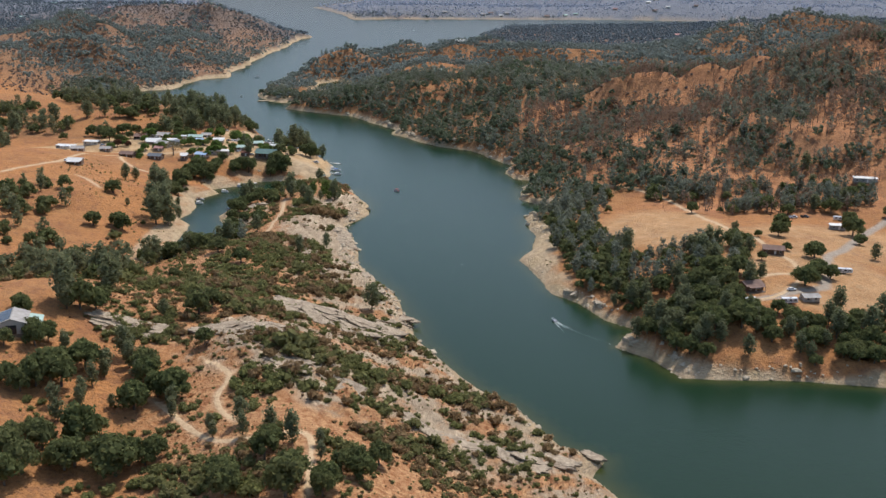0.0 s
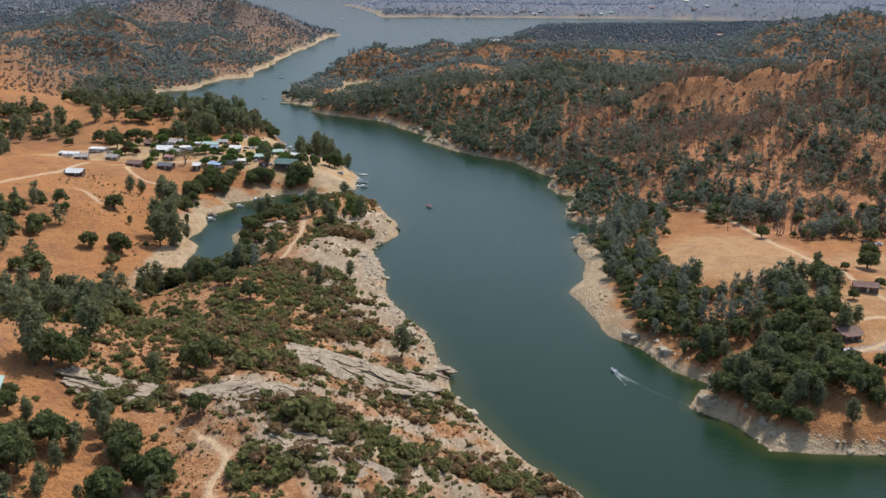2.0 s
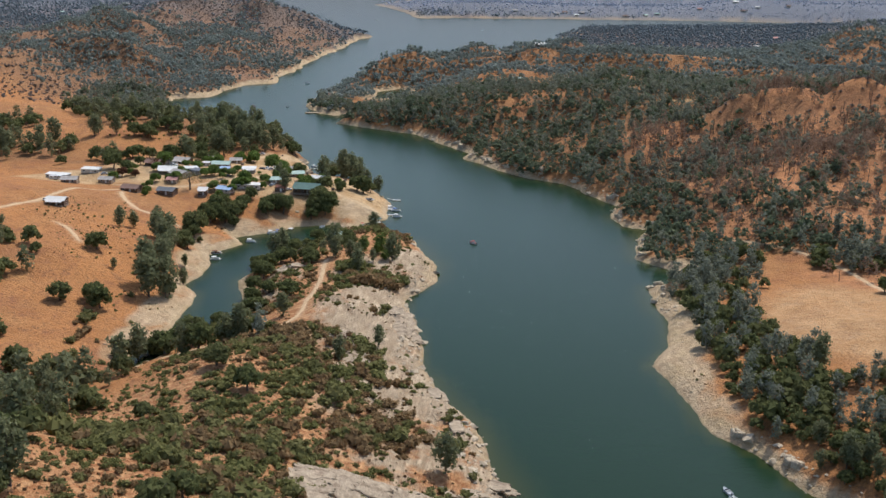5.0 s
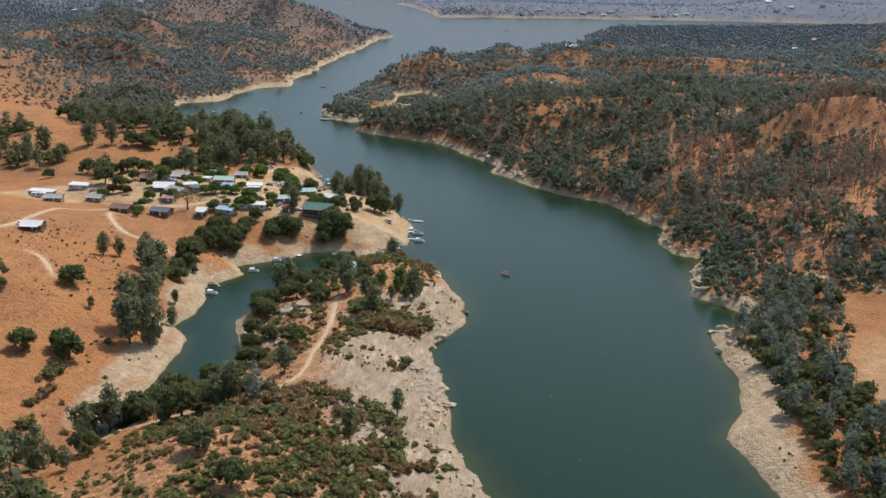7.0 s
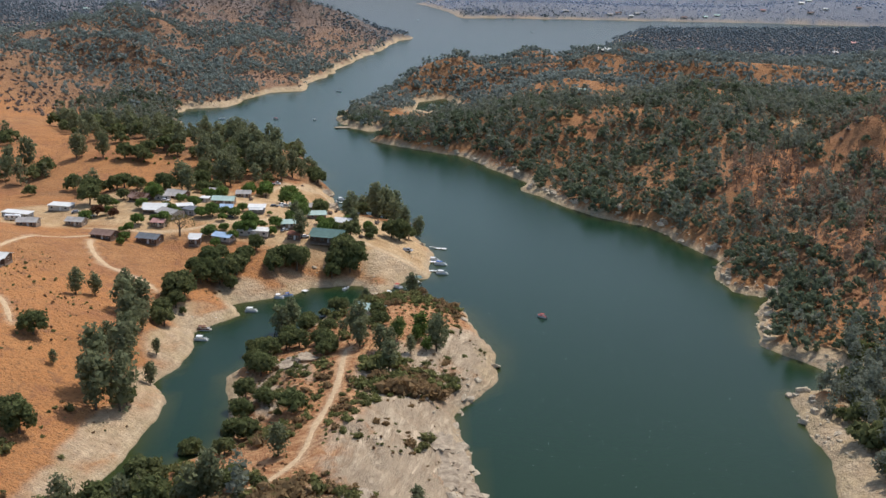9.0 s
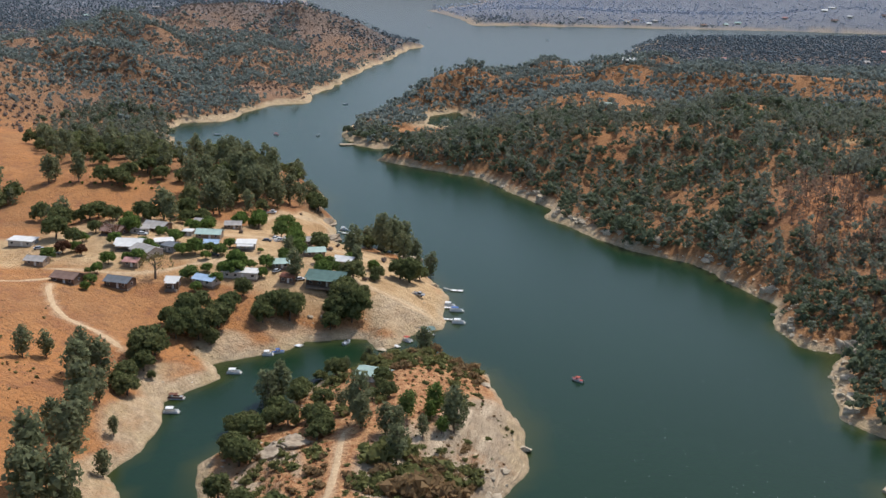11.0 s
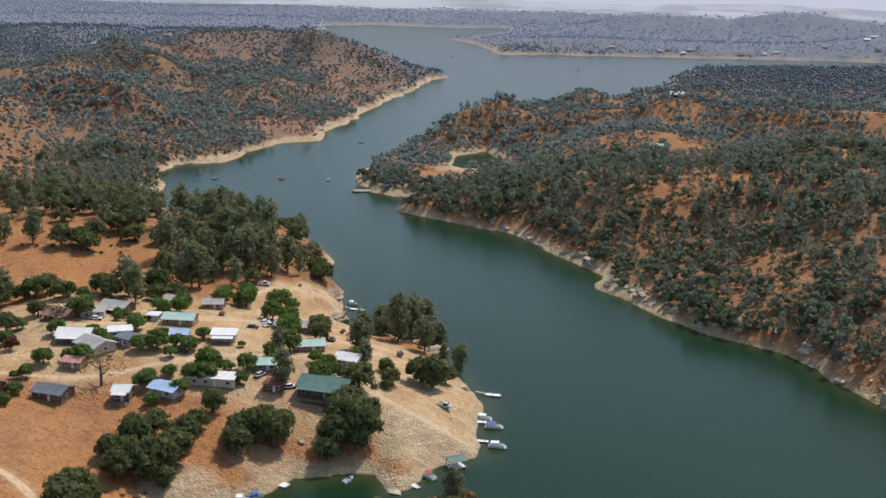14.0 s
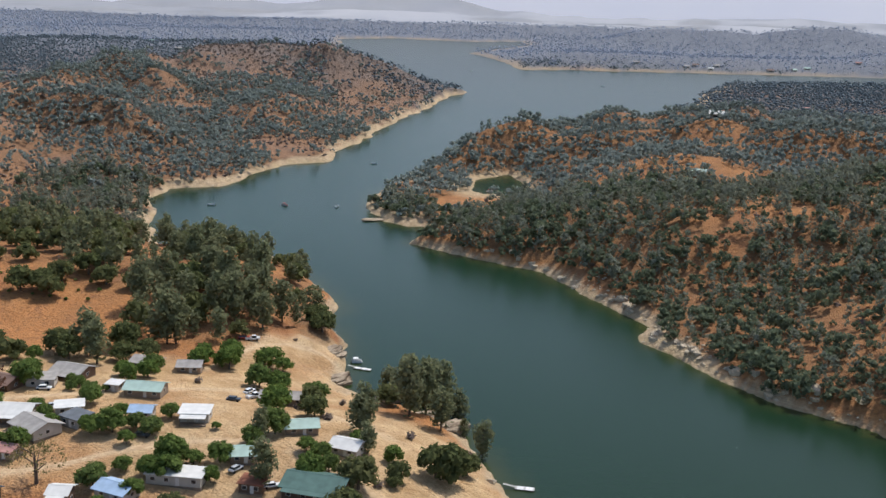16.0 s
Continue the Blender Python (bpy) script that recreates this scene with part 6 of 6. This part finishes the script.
def trailer(x, y, turn):
    c = thing("camper_trailer", "white camper trailer with dark windows beside a lane", "vehicle", "parked vehicles")
    c.matrix_basis = at(x, y, turn)
    part("body", boxes((0, 0, 0.6, 7.5, 2.4, 2.3, 0.25)), PAINT["white"], c)
    for wx in (-2.3, 0.2, 2.4):
        part("window", boxes((wx, -1.21, 1.7, 1.2, 0.06, 0.7)), glass, c)
    part("door", boxes((1.3, -1.21, 0.75, 0.7, 0.06, 1.8)), PAINT["silver"], c)
    part("roof_vent", boxes((0.5, 0, 2.9, 0.9, 0.8, 0.25, 0.05)), PAINT["silver"], c)
    part("stripe", boxes((0, -1.215, 1.25, 7.0, 0.03, 0.18)), PAINT["dark"], c)
    wheels(c, 0.5, 1.1)
    return c


for x, y, turn, paint, pickup in ((-145, 856, -12, "silver", True), (-219, 902, 60, "white", True), (-222, 906, 70, "white", False), (-276, 880, 15, "white", False), (-250, 921, 10, "silver", False), (-241, 960, 25, "white", True), (-244, 959, 20, "red", False), (-222, 893, 5, "dark", False), (-266, 868, 40, "silver", False),
                                  (-187, 845, 80, "white", True), (137, 523, 20, "white", False), (178, 690, 10, "white", True), (172, 695, 40, "dark", False), (186, 694, 10, "dark", True), (-233, 855, 10, "dark", False), (-300, 846, 0, "white", False), (-310, 850, 30, "silver", False), (-296, 742, 90, "white", False), (-203, 846, 70, "silver", False), (-192, 842, 30, "white", False)):
    car(x, y, turn, paint, pickup)
for x, y, turn in ((113, 504, 14), (132, 506, 10), (173, 563, -6), (206, 690, -4), (-330, 826, 10)):
    trailer(x, y, turn)

# ---- boats and docks ----
alu = plain("dull_aluminium", (0.50, 0.51, 0.52), 0.35, 0.12, spec=0.5, metal=0.6)
deck_mat = plain("grey_deck_boards", (0.44, 0.42, 0.38), 0.85, 0.25)
CANVAS = {"white": plain("white_canvas", (0.72, 0.71, 0.68), 0.8, 0.1), "blue": PAINT["blue"], "red": plain("red_canvas", (0.42, 0.09, 0.06), 0.8), "brown": plain("brown_canvas", (0.17, 0.07, 0.045), 0.85), "green": ROOFS["green"]}


def pontoon_boat(x, y, turn, canvas, z=0.0, length=7.0):
    b = thing("pontoon_boat", f"pontoon boat with a {canvas} canopy at the shore", "boat", "moored boats")
    b.matrix_basis = pose(x, y, z, 0, 0, turn) @ Matrix.Diagonal((0.74, 0.78, 0.74, 1))
    for s in (-0.95, 0.95):
        bm = bmesh.new()
        rod(bm, (-length / 2, s, 0.12), (length / 2 - 0.5, s, 0.12), 0.34, sides=10)
        rod(bm, (length / 2 - 0.5, s, 0.12), (length / 2 + 0.35, s, 0.25), 0.34, 0.05, sides=10)
        part("float", bm, alu, b)
    part("deck", boxes((0, 0, 0.44, length, 2.5, 0.12, 0.03)), deck_mat, b)
    part("side_panel", boxes((-0.2, 1.2, 0.56, length * 0.82, 0.05, 0.65), (-0.2, -1.2, 0.56, length * 0.82, 0.05, 0.65), (length * 0.4, 0, 0.56, 0.05, 2.3, 0.65)), PAINT["white"] if canvas != "brown" else CANVAS["brown"], b)
    for sx in (-1, 1):
        part("seat", boxes((sx * length * 0.28, 0.7, 0.56, 1.6, 0.6, 0.45, 0.06), (sx * length * 0.28, 0.98, 0.95, 1.6, 0.14, 0.4, 0.04)), CANVAS["white"], b)
        for sy in (-1, 1):
            bm = bmesh.new()
            rod(bm, (sx * length * 0.22 - length * 0.12, sy * 1.1, 0.55), (sx * length * 0.22 - length * 0.12, sy * 1.1, 2.35), 0.035)
            part("post", bm, alu, b)
    part("canopy", prism([(-1.3, 2.32), (0, 2.5), (1.3, 2.32), (1.3, 2.38), (0, 2.58), (-1.3, 2.38)], -length * 0.36, length * 0.12), CANVAS[canvas], b)
    part("outboard_motor", boxes((-length / 2 - 0.2, 0, 0.1, 0.4, 0.35, 1.0, 0.06)), PAINT["dark"], b)
    return b


def dock(x, y, turn, length=6.0, width=2.4, gangway=4.0, z=0.0):
    d = thing("floating_dock", "pale floating dock with a gangway to the bank", "dock", "docks along the shore")
    d.matrix_basis = pose(x, y, z, 0, 0, turn)
    n = int(length / 0.5)
    part("frame", boxes((0, 0, 0.12, length, width - 0.2, 0.2)), post_mat, d)
    for i in range(n):
        part("plank", boxes((-length / 2 + (i + 0.5) * length / n, 0, 0.33, length / n - 0.05, width, 0.06)), CANVAS["white"] if i % 5 else deck_mat, d)
    for sx in (-1, 1):
        part("float", boxes((sx * length * 0.32, 0, -0.25, length * 0.28, width * 0.9, 0.4, 0.05)), tyre, d)
    if gangway:
        bm = bmesh.new()
        box(bm, 0, 0, 0, gangway, 0.8, 0.08)
        bm.transform(pose(-length / 2 - gangway / 2 + 0.1, 0, 0.75, 0, 8, 0))
        part("gangway", bm, deck_mat, d)
    return d


def motor_boat(x, y, turn, paint, z=0.0, length=5.6, label=""):
    b = thing("motor_boat", label or f"small {paint} motor boat on the lake", "boat", "boats on the lake")
    b.matrix_basis = pose(x, y, z, 0, 0, turn) @ Matrix.Diagonal((0.82, 0.82, 0.82, 1))
    L = length / 2
    sections = ((-L, 0.95, 0.9), (-L * 0.3, 1.05, 0.95), (L * 0.4, 0.9, 1.05), (L * 0.8, 0.45, 1.15), (L, 0.04, 1.22))
    bm = bmesh.new()
    rings = [[bm.verts.new(p) for p in ((sx, -w, h), (sx, -w * 0.8, 0.1), (sx, 0, -0.25 + 0.12 * (sx > 0)), (sx, w * 0.8, 0.1), (sx, w, h))] for sx, w, h in sections]
    for a, c in zip(rings[:-1], rings[1:]):
        for i in range(4):
            bm.faces.new((a[i], a[i + 1], c[i + 1], c[i]))
    bm.faces.new(rings[0])
    part("hull", bm, PAINT["white"] if paint != "dark" else PAINT["dark"], b)
    bm = bmesh.new()
    deck = [[bm.verts.new((sx, -w * 0.96, h - 0.12)) for sx, w, h in sections], [bm.verts.new((sx, w * 0.96, h - 0.12)) for sx, w, h in sections]]
    for i in range(len(sections) - 1):
        bm.faces.new((deck[0][i], deck[0][i + 1], deck[1][i + 1], deck[1][i]))
    part("deck", bm, PAINT[paint], b)
    part("windscreen", prism([(-0.8, 0.9), (0.8, 0.9), (0.65, 1.45), (-0.65, 1.45)], 0.3, 0.5), glass, b)
    for sy in (-0.45, 0.45):
        part("seat", boxes((-0.5, sy, 0.75, 0.55, 0.55, 0.4, 0.06), (-0.75, sy, 1.1, 0.12, 0.55, 0.45, 0.03)), CANVAS["white"], b)
    part("outboard_motor", boxes((-L - 0.15, 0, 0.2, 0.45, 0.4, 1.1, 0.07)), PAINT["dark"], b)
    if paint in ("red", "blue"):
        part("canopy", prism([(-0.95, 2.0), (0, 2.15), (0.95, 2.0), (0.95, 2.06), (0, 2.22), (-0.95, 2.06)], -1.4, 0.7), CANVAS[paint], b)
        for sx, sy in ((-1.3, -0.85), (-1.3, 0.85), (0.6, -0.85), (0.6, 0.85)):
            bm = bmesh.new()
            rod(bm, (sx, sy, 0.85), (sx, sy, 2.05), 0.03)
            part("post", bm, alu, b)
    return b


# the landing on the village point
dock(-133, 886, 0, 5.5, 2.2, 3.5)
pontoon_boat(-133, 864, 0, "white")
pontoon_boat(-129, 858, 4, "blue", length=8.0)
dock(-135, 861, 2, 6.5, 2.0, 4.0)
pontoon_boat(-126, 843, 2, "white", length=7.5)
dock(-131, 846, 2, 4.0, 1.6, 3.0)
pontoon_boat(-142, 817, -35, "red", length=6.0)
dock(-146, 811, -40, 6.0, 1.6, 0.0)
# the cove
motor_boat(-164, 809, 70, "silver", label="white runabout moored in the cove")
dock(-181, 802, -20, 3.2, 2.6, 0.0)
pontoon_boat(-189, 790, 10, "white", length=5.5)
motor_boat(-186, 793, 30, "blue", label="small boat with a blue cover moored in the cove")
pontoon_boat(-195, 770, 12, "white")
dock(-207, 756, 20, 4.0, 3.0, 2.0, z=1.2)
pontoon_boat(-206, 744, 10, "brown", length=8.0)
dock(-213, 740, -20, 4.5, 1.8, 2.5, z=0.2)
pontoon_boat(-203, 733, 8, "white")
# covered dock behind the wooded point
cover = dock(-136, 826, 40, 5.0, 4.0, 0.0)
part("roof", prism([(-2.4, 2.5), (0, 3.1), (2.4, 2.5), (2.4, 2.6), (0, 3.22), (-2.4, 2.6)], -2.9, 2.9), ROOFS["green"], cover)
for sx in (-2.2, 2.2):
    for sy in (-1.8, 1.8):
        part("post", boxes((sx, sy, 0.35, 0.14, 0.14, 2.3)), post_mat, cover)
# docks under the north bank
dock(-203, 971, -6, 6.5, 2.0, 2.5)
pontoon_boat(-207, 978, 20, "white", length=5.5)
# boats out on the lake
motor_boat(-76, 791, 150, "red", label="red and white motor boat resting on open water")
motor_boat(26, 516, 115, "silver", label="pale motor boat under way with a thin wake")
for x, y, turn, paint in ((-372, 1240, 20, "silver"), (-330, 1255, 160, "red"), (-298, 1262, 80, "silver"), (-320, 1440, 10, "silver"), (-215, 1352, 20, "red"), (-190, 2300, 10, "silver"), (-420, 2480, 30, "silver")):
    motor_boat(x, y, turn, paint, length=6.0)
# wake of the running boat: two thin broken arms that spread behind it, and a long faint ripple
foam = plain("foam", (0.50, 0.54, 0.52), 0.7, 0.2)
fr = random.Random(77)
fv, ff = [], []
for side, reach, spread_by, width in ((-1, 15, 0.16, 0.34), (1, 15, 0.16, 0.34), (0.25, 11, 0.05, 0.45), (1, 58, 0.03, 0.07)):
    s0 = 2.2
    while s0 < reach:
        step = fr.uniform(0.7, 1.6)
        quad = []
        for q, half in ((s0, 1.0), (s0 + step * 0.85, fr.uniform(0.3, 0.9))):
            w = width * half * max(0.25, 1 - q / reach)
            off = side * (0.35 + spread_by * q) + 0.006 * q * q * (reach > 40)
            for k in (-w, w):
                quad.append((26 - math.cos(radians(115)) * q + (off + k) * math.sin(radians(115)), 516 - math.sin(radians(115)) * q - (off + k) * math.cos(radians(115)), 0.05))
        n = len(fv)
        fv += quad
        ff.append((n, n + 1, n + 3, n + 2))
        s0 += step * (1.0 if s0 < 12 else fr.uniform(1.0, 1.7))
tagged(new("boat_wake", mesh_of("boat_wake", fv, ff, foam)), "thin broken white wake on the water", "water", kind="stuff")
# small pale specks scattered over the open water
fv, ff = [], []
for i in range(420):
    px, py = fr.gauss(-45, 34), fr.gauss(690, 90)
    if shore(np.array([px]), np.array([py]))[0] > -8:
        continue
    w, a = fr.uniform(0.05, 0.15), fr.uniform(0, 6.28)
    n = len(fv)
    fv += [(px + w * math.cos(a + k), py + 1.6 * w * math.sin(a + k), 0.04) for k in (0, 2.1, 4.2)]
    ff.append((n, n + 1, n + 2))
tagged(new("floating_specks", mesh_of("floating_specks", fv, ff, foam)), "small pale specks on the lake", "water", kind="stuff")

# ---- poles and young trees by the field ----
for x, y in ((-330, 985), (-296, 1000), (-322, 1040)):
    p = thing("utility_pole", "weathered timber utility pole with a crossarm", "pole", "utility poles")
    p.matrix_basis = at(x, y, 20)
    bm = bmesh.new()
    rod(bm, (0, 0, -0.8), (0, 0, 9.0), 0.16, 0.11, 8)
    part("shaft", bm, post_mat, p)
    part("crossarm", boxes((0, 0, 8.2, 2.0, 0.1, 0.12)), post_mat, p)
rr = random.Random(9)
for i in range(3):
    for j in range(7):
        plant(GARDEN, -352 + j * 7.0 + rr.uniform(-1, 1), 962 + i * 9.0 + j * 1.2, rr.uniform(0.14, 0.24))
